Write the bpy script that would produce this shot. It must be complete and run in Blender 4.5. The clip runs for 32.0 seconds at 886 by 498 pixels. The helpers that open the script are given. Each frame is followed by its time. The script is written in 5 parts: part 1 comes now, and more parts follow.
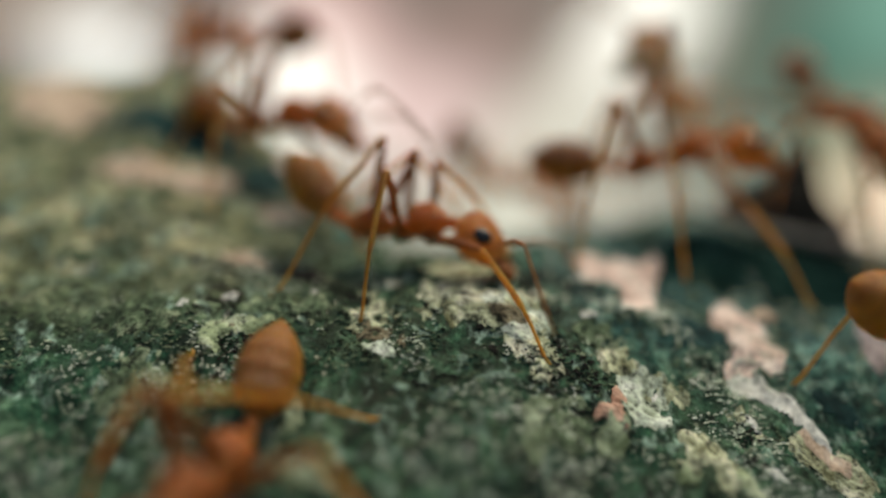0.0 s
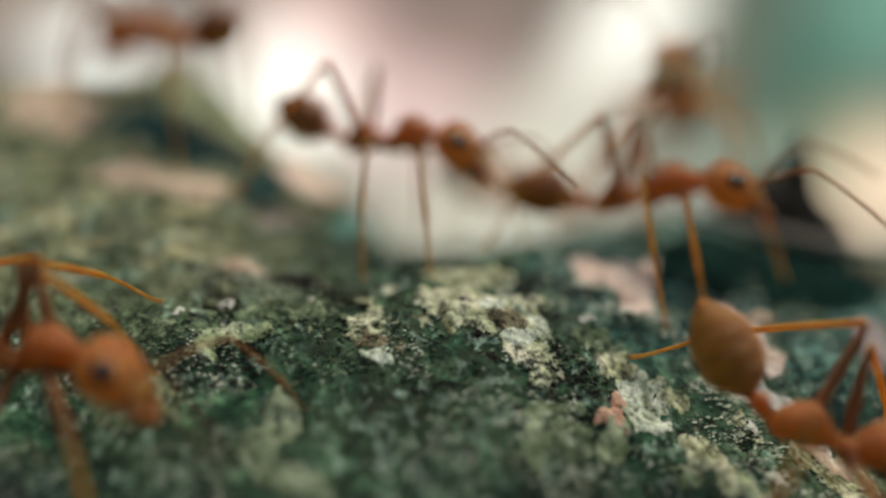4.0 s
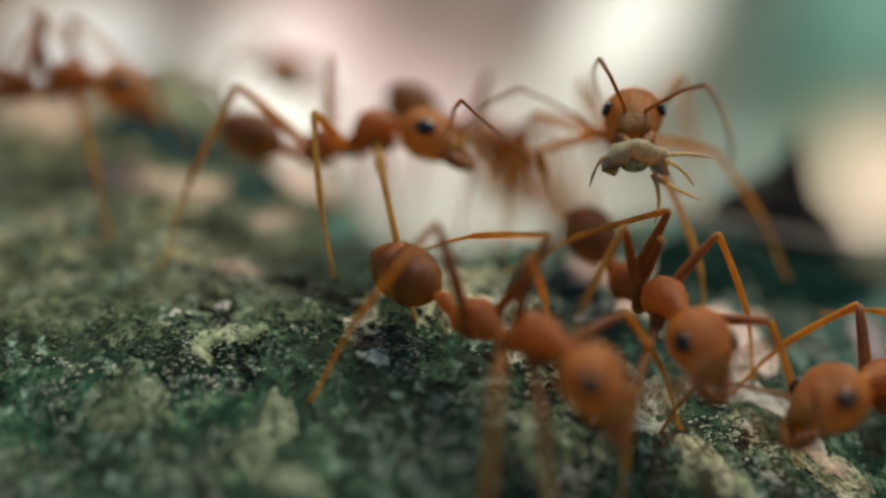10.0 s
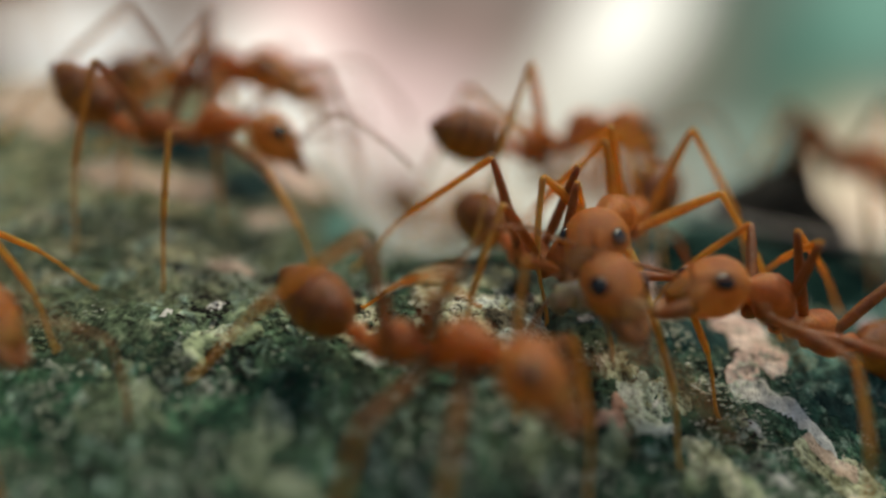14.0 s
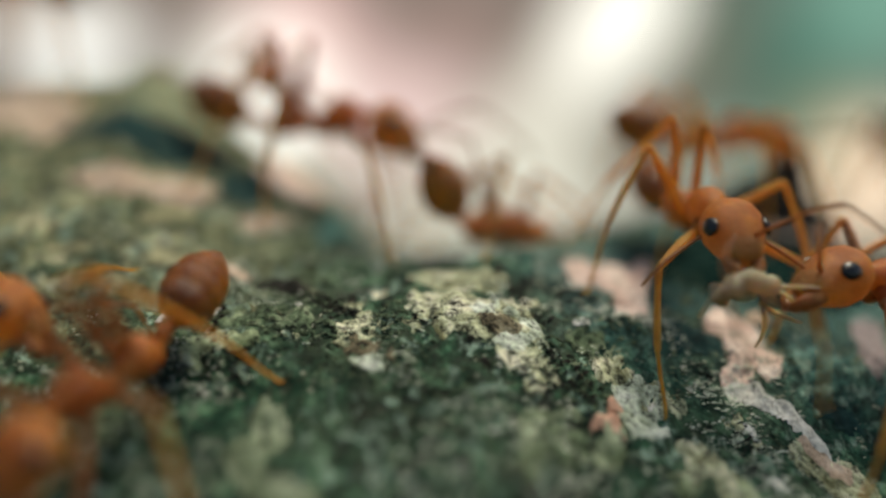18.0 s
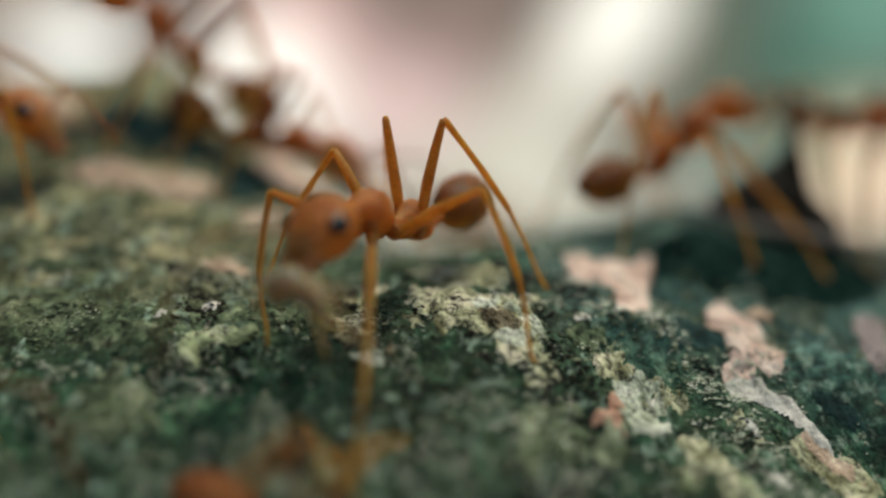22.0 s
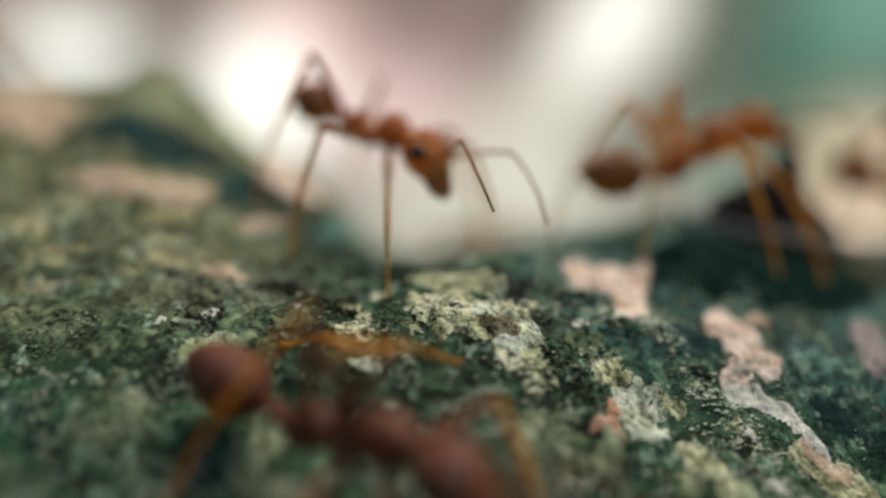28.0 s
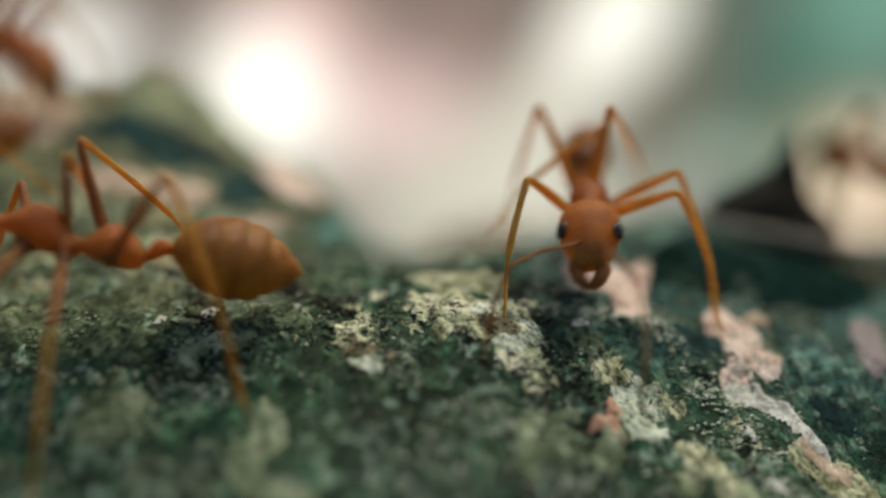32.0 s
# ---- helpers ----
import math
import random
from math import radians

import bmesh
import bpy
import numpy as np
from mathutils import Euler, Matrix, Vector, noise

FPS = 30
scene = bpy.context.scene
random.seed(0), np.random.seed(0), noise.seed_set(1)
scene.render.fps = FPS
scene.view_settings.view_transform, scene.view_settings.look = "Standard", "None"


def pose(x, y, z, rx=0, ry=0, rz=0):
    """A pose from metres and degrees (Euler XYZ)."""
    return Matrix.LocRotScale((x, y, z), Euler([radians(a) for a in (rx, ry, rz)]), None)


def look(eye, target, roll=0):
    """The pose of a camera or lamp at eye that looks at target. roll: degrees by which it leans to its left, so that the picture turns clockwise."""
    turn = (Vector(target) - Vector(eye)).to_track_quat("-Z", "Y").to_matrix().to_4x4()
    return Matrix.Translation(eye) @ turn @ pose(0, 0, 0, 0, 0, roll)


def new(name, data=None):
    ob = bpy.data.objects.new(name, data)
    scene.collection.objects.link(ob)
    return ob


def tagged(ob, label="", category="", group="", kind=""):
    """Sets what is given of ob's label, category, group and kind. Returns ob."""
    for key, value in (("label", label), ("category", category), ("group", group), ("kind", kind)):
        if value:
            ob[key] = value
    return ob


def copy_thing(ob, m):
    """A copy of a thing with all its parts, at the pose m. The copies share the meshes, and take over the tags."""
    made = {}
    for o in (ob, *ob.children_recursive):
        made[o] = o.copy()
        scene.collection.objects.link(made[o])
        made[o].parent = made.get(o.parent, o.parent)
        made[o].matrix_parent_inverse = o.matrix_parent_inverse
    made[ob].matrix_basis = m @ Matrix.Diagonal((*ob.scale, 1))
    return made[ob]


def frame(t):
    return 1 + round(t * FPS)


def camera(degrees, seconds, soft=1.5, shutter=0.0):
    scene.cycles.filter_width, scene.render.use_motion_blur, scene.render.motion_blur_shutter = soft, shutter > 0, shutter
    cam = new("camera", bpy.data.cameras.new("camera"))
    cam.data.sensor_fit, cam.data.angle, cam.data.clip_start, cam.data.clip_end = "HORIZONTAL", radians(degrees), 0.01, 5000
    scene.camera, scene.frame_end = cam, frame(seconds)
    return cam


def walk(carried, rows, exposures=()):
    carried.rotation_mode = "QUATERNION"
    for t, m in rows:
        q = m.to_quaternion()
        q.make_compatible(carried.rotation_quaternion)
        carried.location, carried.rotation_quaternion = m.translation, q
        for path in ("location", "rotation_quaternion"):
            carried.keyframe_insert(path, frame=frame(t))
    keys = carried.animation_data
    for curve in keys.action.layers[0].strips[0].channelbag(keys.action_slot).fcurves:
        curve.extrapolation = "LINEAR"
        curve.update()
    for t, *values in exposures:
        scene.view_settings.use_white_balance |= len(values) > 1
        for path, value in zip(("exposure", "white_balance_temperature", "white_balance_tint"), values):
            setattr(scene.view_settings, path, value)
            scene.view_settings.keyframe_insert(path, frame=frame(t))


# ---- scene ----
MM = 0.001


def mm(x, y, z):
    return (x * MM, y * MM, z * MM)


cam = camera(50, 32.0, soft=2.4, shutter=0.5)
cam.data.dof.use_dof = True
cam.data.dof.focus_distance = 0.0245
cam.data.dof.aperture_fstop = 12.8
walk(cam, [
    (0, look(mm(0.264, -0.668, 19.728), mm(-0.298, 24.245, 17.717), 0.87)),
    (1, look(mm(0.298, -0.732, 19.810), mm(-0.251, 24.178, 17.768), 0.77)),
    (2, look(mm(0.284, -0.727, 19.897), mm(-0.230, 24.181, 17.822), 0.63)),
    (3, look(mm(0.214, -0.547, 19.941), mm(-0.246, 24.361, 17.850), 0.49)),
    (3.5, look(mm(0.185, -0.526, 19.949), mm(-0.241, 24.383, 17.861), 0.44)),
    (5.5, look(mm(0.101, -0.517, 19.920), mm(-0.257, 24.394, 17.839), 0.42)),
    (6, look(mm(0.101, -0.493, 19.927), mm(-0.255, 24.417, 17.836), 0.40)),
    (7, look(mm(0.102, -0.413, 19.947), mm(-0.233, 24.496, 17.839), 0.37)),
    (8, look(mm(0.132, -0.374, 19.980), mm(-0.210, 24.532, 17.845), 0.30)),
    (9, look(mm(0.136, -0.471, 20.024), mm(-0.151, 24.435, 17.878), 0.21)),
    (10, look(mm(0.152, -0.543, 20.022), mm(-0.126, 24.365, 17.887), 0.25)),
    (11, look(mm(0.152, -0.546, 19.981), mm(-0.117, 24.363, 17.876), 0.27)),
    (12, look(mm(0.092, -0.199, 19.902), mm(-0.139, 24.715, 17.836), 0.19)),
    (13, look(mm(0.080, -0.004, 19.881), mm(-0.143, 24.907, 17.781), 0.15)),
    (14, look(mm(0.066, 0.133, 19.885), mm(-0.116, 25.043, 17.772), 0.13)),
    (16.5, look(mm(0.090, 0.115, 20.033), mm(0.016, 25.029, 17.957), 0.07)),
    (17, look(mm(0.074, 0.112, 20.044), mm(0.022, 25.025, 17.961), 0.04)),
    (18, look(mm(-0.004, 0.117, 20.013), mm(0.000, 25.027, 17.892), -0.00)),
    (19, look(mm(-0.068, 0.225, 19.956), mm(-0.022, 25.134, 17.823), 0.02)),
    (20, look(mm(-0.076, 0.368, 19.955), mm(-0.003, 25.276, 17.809), 0.01)),
    (21, look(mm(-0.042, 0.323, 19.928), mm(-0.020, 25.227, 17.736), 0.01)),
    (22, look(mm(-0.003, 0.244, 19.947), mm(-0.008, 25.147, 17.744), 0.03)),
    (23, look(mm(-0.002, 0.153, 19.969), mm(0.003, 25.057, 17.780), 0.02)),
    (24, look(mm(-0.014, 0.076, 19.982), mm(-0.004, 24.981, 17.800), 0.02)),
    (25, look(mm(-0.018, 0.063, 19.992), mm(-0.013, 24.969, 17.827), 0.05)),
    (25.5, look(mm(-0.025, 0.063, 19.990), mm(-0.016, 24.970, 17.837), 0.06)),
    (27.5, look(mm(-0.025, 0.175, 20.013), mm(0.020, 25.087, 17.920), 0.02)),
    (28, look(mm(-0.031, 0.159, 20.025), mm(0.023, 25.071, 17.929), 0.00)),
    (29, look(mm(-0.032, 0.099, 20.050), mm(0.028, 25.011, 17.956), -0.02)),
    (30, look(mm(-0.008, 0.107, 20.053), mm(0.039, 25.022, 17.986), -0.00)),
    (31, look(mm(-0.013, 0.142, 20.008), mm(0.035, 25.056, 17.937), 0.01)),
    (32, look(mm(-0.023, 0.147, 19.992), mm(0.030, 25.061, 17.917), 0.00)),
], exposures=((0, 0.25, 7150, 3), (3, 0.22, 7150, 3), (6, 0.2, 7150, 3), (8, 0.14, 7150, 3), (12, 0.14, 7150, 3), (14, 0.22, 7150, 3), (17, 0.31, 7150, 3), (19, 0.28, 7150, 3), (20.5, 0.19, 7150, 3), (22, 0.13, 7150, 3), (25, 0.06, 7150, 3), (28, 0.16, 7150, 3), (32, 0.16, 7150, 3)))


# ---- light ----
SUN_UP, SUN_TURN = 70, 55
world = bpy.data.worlds.new("shaded_sky")
scene.world = world
world.use_nodes = True
wn = world.node_tree.nodes
sky = wn.new("ShaderNodeTexSky")
sky.sky_type, sky.sun_disc = "NISHITA", False
sky.sun_elevation, sky.sun_rotation = radians(SUN_UP), radians(SUN_TURN)
world.node_tree.links.new(sky.outputs[0], wn["Background"].inputs[0])
wn["Background"].inputs[1].default_value = 0.08
sun_data = bpy.data.lights.new("sun", "SUN")
sun_data.energy, sun_data.angle, sun_data.color = 3.0, radians(30), (1.0, 0.93, 0.82)
sun = new("sun", sun_data)
sun.matrix_world = look(Vector((math.cos(radians(SUN_UP)) * math.sin(radians(SUN_TURN)), math.cos(radians(SUN_UP)) * math.cos(radians(SUN_TURN)), math.sin(radians(SUN_UP)))), (0, 0, 0))


# ---- materials ----
def nodes_of(name):
    m = bpy.data.materials.new(name)
    m.use_nodes = True
    return m, m.node_tree.nodes, m.node_tree.links, m.node_tree.nodes["Principled BSDF"]


def coords(n, l, scale, kind="Object"):
    tc, mp = n.new("ShaderNodeTexCoord"), n.new("ShaderNodeMapping")
    mp.inputs["Scale"].default_value = scale if isinstance(scale, tuple) else (scale,) * 3
    l.new(tc.outputs[kind], mp.inputs[0])
    return mp.outputs[0]


def noise_of(n, l, vec, scale, detail=5.0, rough=0.6, warp=0.0):
    t = n.new("ShaderNodeTexNoise")
    t.inputs["Scale"].default_value, t.inputs["Detail"].default_value, t.inputs["Roughness"].default_value = scale, detail, rough
    t.inputs["Distortion"].default_value = warp
    l.new(vec, t.inputs["Vector"])
    return t.outputs["Fac"]


def ramp(n, l, fac, stops):
    r = n.new("ShaderNodeValToRGB")
    e = r.color_ramp.elements
    while len(e) < len(stops):
        e.new(0.5)
    for el, (p, c) in zip(e, stops):
        el.position, el.color = p, (c if len(c) == 4 else (*c, 1))
    l.new(fac, r.inputs[0])
    return r.outputs[0]


def grey(v):
    return (v, v, v)


def mixed(n, l, fac, a, b, mode="MIX"):
    m = n.new("ShaderNodeMix")
    m.data_type, m.blend_type = "RGBA", mode
    for sock, v in ((m.inputs[0], fac), (m.inputs[6], a), (m.inputs[7], b)):
        if isinstance(v, (int, float)):
            sock.default_value = v
        elif isinstance(v, tuple):
            sock.default_value = (*v, 1)
        else:
            l.new(v, sock)
    return m.outputs[2]


def bumped(n, l, bsdf, height, strength, dist):
    b = n.new("ShaderNodeBump")
    b.inputs["Strength"].default_value, b.inputs["Distance"].default_value = strength, dist
    l.new(height, b.inputs["Height"])
    l.new(b.outputs[0], bsdf.inputs["Normal"])


def bark_material():
    m, n, l, b = nodes_of("algae_bark")
    v = coords(n, l, 1000.0)                       # millimetres
    big = noise_of(n, l, v, 0.10, 4, 0.55)
    mid = noise_of(n, l, v, 0.6, 8, 0.72, 0.5)
    fine = noise_of(n, l, v, 3.0, 6, 0.75, 0.3)
    green = ramp(n, l, mid, ((0.40, (0.003, 0.014, 0.008)), (0.48, (0.011, 0.045, 0.025)), (0.55, (0.027, 0.08, 0.043)), (0.63, (0.125, 0.225, 0.135))))
    teal = ramp(n, l, mid, ((0.36, (0.018, 0.045, 0.042)), (0.52, (0.052, 0.125, 0.115)), (0.66, (0.17, 0.29, 0.25))))
    olive = ramp(n, l, mid, ((0.34, (0.045, 0.06, 0.03)), (0.5, (0.18, 0.19, 0.10)), (0.62, (0.48, 0.45, 0.28))))
    sep = n.new("ShaderNodeSeparateXYZ")
    l.new(v, sep.inputs[0])

    def grade(out, lo, hi):
        r = n.new("ShaderNodeMapRange")
        r.interpolation_type = "SMOOTHSTEP"
        r.inputs[1].default_value, r.inputs[2].default_value = lo, hi
        l.new(out, r.inputs[0])
        return r.outputs[0]

    def times(a, c):
        t = n.new("ShaderNodeMath")
        t.operation = "MULTIPLY"
        l.new(a, t.inputs[0])
        l.new(c, t.inputs[1])
        return t.outputs[0]

    tealness = times(grade(sep.outputs[0], 1.0, 4.0), grade(sep.outputs[1], 23.5, 26.5))
    oliveness = times(grade(sep.outputs[0], -2.0, -7.0), grade(sep.outputs[1], 22.5, 27.5))
    col = mixed(n, l, tealness, green, teal)
    col = mixed(n, l, oliveness, col, olive)
    flecks = n.new("ShaderNodeTexVoronoi")
    flecks.inputs["Scale"].default_value = 3.4
    flecks.inputs["Randomness"].default_value = 1.0
    l.new(v, flecks.inputs["Vector"])
    spots = ramp(n, l, flecks.outputs["Distance"], ((0.14, grey(1)), (0.30, grey(0))))
    keep = ramp(n, l, noise_of(n, l, v, 1.1, 4, 0.6), ((0.5, grey(0)), (0.62, grey(1))))
    pale = mixed(n, l, fine, (0.30, 0.33, 0.24), (0.48, 0.47, 0.36))
    col = mixed(n, l, times(spots, keep), col, pale)
    broad = ramp(n, l, noise_of(n, l, v, 0.34, 4, 0.6, 0.8), ((0.52, grey(0)), (0.64, grey(0.5))))
    col = mixed(n, l, broad, col, mixed(n, l, mid, (0.03, 0.055, 0.03), (0.12, 0.18, 0.105)))
    strands = noise_of(n, l, coords(n, l, (1000.0, 420.0, 1000.0)), 2.4, 3, 0.6, 0.2)
    streak = times(ramp(n, l, strands, ((0.54, grey(0)), (0.64, grey(0.9)))), ramp(n, l, noise_of(n, l, v, 0.45, 3, 0.5), ((0.42, grey(0.1)), (0.56, grey(1)))))
    col = mixed(n, l, streak, col, (0.24, 0.34, 0.27))
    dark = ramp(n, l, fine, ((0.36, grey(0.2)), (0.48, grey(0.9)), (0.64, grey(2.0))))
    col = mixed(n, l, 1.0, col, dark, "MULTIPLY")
    col = mixed(n, l, ramp(n, l, big, ((0.5, grey(0)), (0.7, grey(0.4)))), col, (0.09, 0.085, 0.055))
    l.new(col, b.inputs["Base Color"])
    l.new(ramp(n, l, fine, ((0.3, grey(0.6)), (0.7, grey(0.9)))), b.inputs["Roughness"])
    b.inputs["Specular IOR Level"].default_value = 0.14
    bumped(n, l, b, mixed(n, l, 0.5, fine, mid), 1.0, 0.0004)
    return m


def crust_material(name, dark, light, edge, hole=0.42, gloss=0.15):
    m, n, l, b = nodes_of(name)
    v = coords(n, l, 1000.0)
    mid = noise_of(n, l, v, 1.3, 5, 0.6, 0.5)
    fine = noise_of(n, l, v, 5.0, 5, 0.7)
    col = ramp(n, l, mid, ((0.36, dark), (0.5, light), (0.64, edge)))
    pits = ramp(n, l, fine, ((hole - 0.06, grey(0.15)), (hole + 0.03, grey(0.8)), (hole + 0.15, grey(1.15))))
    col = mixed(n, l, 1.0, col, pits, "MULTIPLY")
    l.new(col, b.inputs["Base Color"])
    b.inputs["Roughness"].default_value = 0.75
    b.inputs["Specular IOR Level"].default_value = gloss
    bumped(n, l, b, fine, 0.8, 0.0002)
    return m


def chitin(name, back, belly, rough=0.33, skin=0.5, lo=-0.4, hi=0.35, depth=0.0009, bands=(), relief_depth=0.00012):
    """Translucent shell; back and belly are pairs of a deep and a light tone, lo and hi the heights (millimetres) between which they blend."""
    m, n, l, b = nodes_of(name)
    v = coords(n, l, 1000.0)
    grain = noise_of(n, l, v, 1.6, 6, 0.62, 0.3)
    top = ramp(n, l, grain, ((0.38, back[0]), (0.62, back[1])))
    low = ramp(n, l, grain, ((0.38, belly[0]), (0.62, belly[1])))
    sep = n.new("ShaderNodeSeparateXYZ")
    l.new(v, sep.inputs[0])
    r = n.new("ShaderNodeMapRange")
    r.interpolation_type = "SMOOTHSTEP"
    r.inputs[1].default_value, r.inputs[2].default_value = lo, hi
    l.new(sep.outputs[2], r.inputs[0])
    fine = noise_of(n, l, v, 12.0, 4, 0.65)
    col = mixed(n, l, r.outputs[0], low, top)
    col = mixed(n, l, 1.0, col, ramp(n, l, fine, ((0.35, grey(0.8)), (0.6, grey(1.08)))), "MULTIPLY")
    if bands:
        # each plate is honey-coloured in front and brown at its rear edge
        r = n.new("ShaderNodeMapRange")
        r.inputs[1].default_value, r.inputs[2].default_value = 0.0, -2.5
        l.new(sep.outputs[0], r.inputs[0])
        col = mixed(n, l, 1.0, col, ramp(n, l, r.outputs[0], bands), "MULTIPLY")
    l.new(col, b.inputs["Base Color"])
    l.new(ramp(n, l, grain, ((0.35, grey(rough + 0.12)), (0.65, grey(rough - 0.06)))), b.inputs["Roughness"])
    b.inputs["Specular IOR Level"].default_value = 0.5
    b.inputs["Subsurface Weight"].default_value = skin
    b.inputs["Subsurface Radius"].default_value = (1.0, 0.45, 0.12)
    b.inputs["Subsurface Scale"].default_value = depth
    bumped(n, l, b, mixed(n, l, 0.45, fine, noise_of(n, l, v, 3.2, 4, 0.6, 0.4)), 0.8, relief_depth)
    if skin:
        # light that shines through the thin shell
        glow, mix = n.new("ShaderNodeBsdfTranslucent"), n.new("ShaderNodeMixShader")
        l.new(mixed(n, l, 0.55, col, (0.93, 0.46, 0.15)), glow.inputs[0])
        mix.inputs[0].default_value = skin
        l.new(b.outputs[0], mix.inputs[1])
        l.new(glow.outputs[0], mix.inputs[2])
        l.new(mix.outputs[0], n["Material Output"].inputs[0])
    return m


M_BARK = bark_material()
M_CRUST = crust_material("pale_green_crust", (0.16, 0.16, 0.08), (0.54, 0.56, 0.36), (0.80, 0.76, 0.58), 0.46)
# near-black tone for bark shade that is painted on
M_SHADE = crust_material("painted_bark_shade", (0.003, 0.010, 0.009), (0.008, 0.022, 0.019), (0.02, 0.045, 0.038), 0.34, 0.0)
M_WHITE = crust_material("white_crust", (0.48, 0.47, 0.42), (0.68, 0.66, 0.60), (0.8, 0.78, 0.73), 0.36)
M_DULL = crust_material("dull_olive_crust", (0.04, 0.062, 0.033), (0.13, 0.18, 0.10), (0.30, 0.35, 0.22), 0.46)
M_SAGE = crust_material("sage_lichen", (0.13, 0.17, 0.085), (0.33, 0.39, 0.23), (0.56, 0.60, 0.42), 0.40)
M_BROWN = crust_material("brown_crust", (0.07, 0.058, 0.034), (0.20, 0.165, 0.10), (0.42, 0.38, 0.26), 0.45)
M_CREAM = crust_material("cream_crust", (0.20, 0.19, 0.10), (0.42, 0.39, 0.22), (0.58, 0.54, 0.34), 0.42)
M_PALE = crust_material("pale_mint_crust", (0.26, 0.30, 0.20), (0.54, 0.60, 0.47), (0.76, 0.78, 0.68), 0.42)
M_LILAC = crust_material("lilac_bare_bark", (0.17, 0.15, 0.15), (0.29, 0.24, 0.24), (0.40, 0.34, 0.34), 0.34)
M_MOSS = crust_material("moss_grey_lichen", (0.085, 0.115, 0.06), (0.205, 0.25, 0.155), (0.37, 0.42, 0.29), 0.42)
M_JADE = crust_material("jade_algae", (0.025, 0.085, 0.07), (0.06, 0.16, 0.135), (0.13, 0.25, 0.21), 0.36)
M_TEAL = crust_material("dark_teal_algae", (0.004, 0.018, 0.017), (0.011, 0.043, 0.041), (0.036, 0.09, 0.078), 0.34)
M_PINK = crust_material("pink_bare_bark", (0.52, 0.36, 0.30), (0.70, 0.53, 0.45), (0.79, 0.66, 0.58), 0.25)
M_TAN = crust_material("tan_bare_bark", (0.36, 0.26, 0.19), (0.52, 0.39, 0.29), (0.62, 0.5, 0.4), 0.34)
M_RUST = crust_material("rust_flake", (0.25, 0.12, 0.08), (0.48, 0.28, 0.2), (0.6, 0.42, 0.32), 0.36)
M_BODY = chitin("orange_chitin", ((0.34, 0.10, 0.026), (0.60, 0.225, 0.06)), ((0.48, 0.17, 0.034), (0.72, 0.325, 0.08)), 0.32, 0.52)
M_FACE = chitin("amber_head", ((0.43, 0.145, 0.036), (0.66, 0.28, 0.078)), ((0.58, 0.255, 0.045), (0.80, 0.44, 0.11)), 0.30, 0.52, -0.35, 0.5)
M_LEG = chitin("amber_tibia", ((0.45, 0.23, 0.038), (0.70, 0.42, 0.09)), ((0.46, 0.235, 0.038), (0.72, 0.43, 0.095)), 0.38, 0.62)
M_GOLD = chitin("golden_leg", ((0.50, 0.29, 0.055), (0.76, 0.50, 0.13)), ((0.52, 0.30, 0.055), (0.78, 0.52, 0.14)), 0.38, 0.62)
M_AMBER = chitin("amber_chitin", ((0.45, 0.165, 0.036), (0.70, 0.31, 0.08)), ((0.58, 0.26, 0.045), (0.80, 0.44, 0.11)), 0.30, 0.55)
M_FEMUR = chitin("brown_femur", ((0.15, 0.05, 0.012), (0.31, 0.115, 0.026)), ((0.22, 0.075, 0.014), (0.40, 0.155, 0.033)), 0.30, 0.32, -0.1, 0.1)
BANDS = [(p, c) for a, z in ((0.0, 0.302), (0.308, 0.504), (0.51, 0.686), (0.692, 0.85)) for p, c in ((a, (1.6, 1.6, 1.35)), (a + 0.5 * (z - a), (1.4, 1.4, 1.25)), (z - 0.02, (0.72, 0.66, 0.62)))]
M_GASTER = chitin("brown_tergite", ((0.135, 0.043, 0.013), (0.30, 0.11, 0.03)), ((0.40, 0.15, 0.022), (0.64, 0.30, 0.05)), 0.24, 0.42, -0.65, 0.5, bands=BANDS)
M_HONEY = chitin("honey_tergite", ((0.30, 0.125, 0.035), (0.50, 0.26, 0.10)), ((0.55, 0.26, 0.035), (0.78, 0.44, 0.08)), 0.26, 0.5, -0.5, 0.75, bands=[(p, tuple(0.55 + 0.45 * v for v in c)) for p, c in BANDS])
M_RED = chitin("dark_red_chitin", ((0.10, 0.022, 0.010), (0.22, 0.055, 0.022)), ((0.14, 0.035, 0.010), (0.27, 0.075, 0.025)), 0.30, 0.18)
M_MEMB = chitin("amber_membrane", ((0.34, 0.15, 0.03), (0.52, 0.27, 0.07)), ((0.40, 0.18, 0.03), (0.58, 0.32, 0.07)), 0.36, 0.45)
M_EYE = chitin("black_eye", ((0.004, 0.004, 0.004), (0.01, 0.009, 0.008)), ((0.004, 0.004, 0.004), (0.01, 0.009, 0.008)), 0.2, 0.0, relief_depth=0.00001)
M_JAW = chitin("amber_brown_jaw", ((0.22, 0.075, 0.018), (0.45, 0.17, 0.04)), ((0.22, 0.075, 0.018), (0.45, 0.17, 0.04)), 0.28, 0.3)
M_PREY = chitin("white_larva", ((0.58, 0.54, 0.34), (0.80, 0.76, 0.56)), ((0.50, 0.46, 0.26), (0.76, 0.71, 0.48)), 0.45, 0.5, -1.5, -0.6)
M_DARK = crust_material("black_wood_and_spots", (0.008, 0.007, 0.006), (0.018, 0.016, 0.013), (0.03, 0.026, 0.02), 0.3, 0.1)
M_TWIG = crust_material("grey_pink_twig", (0.20, 0.18, 0.15), (0.34, 0.30, 0.26), (0.45, 0.40, 0.35), 0.3)


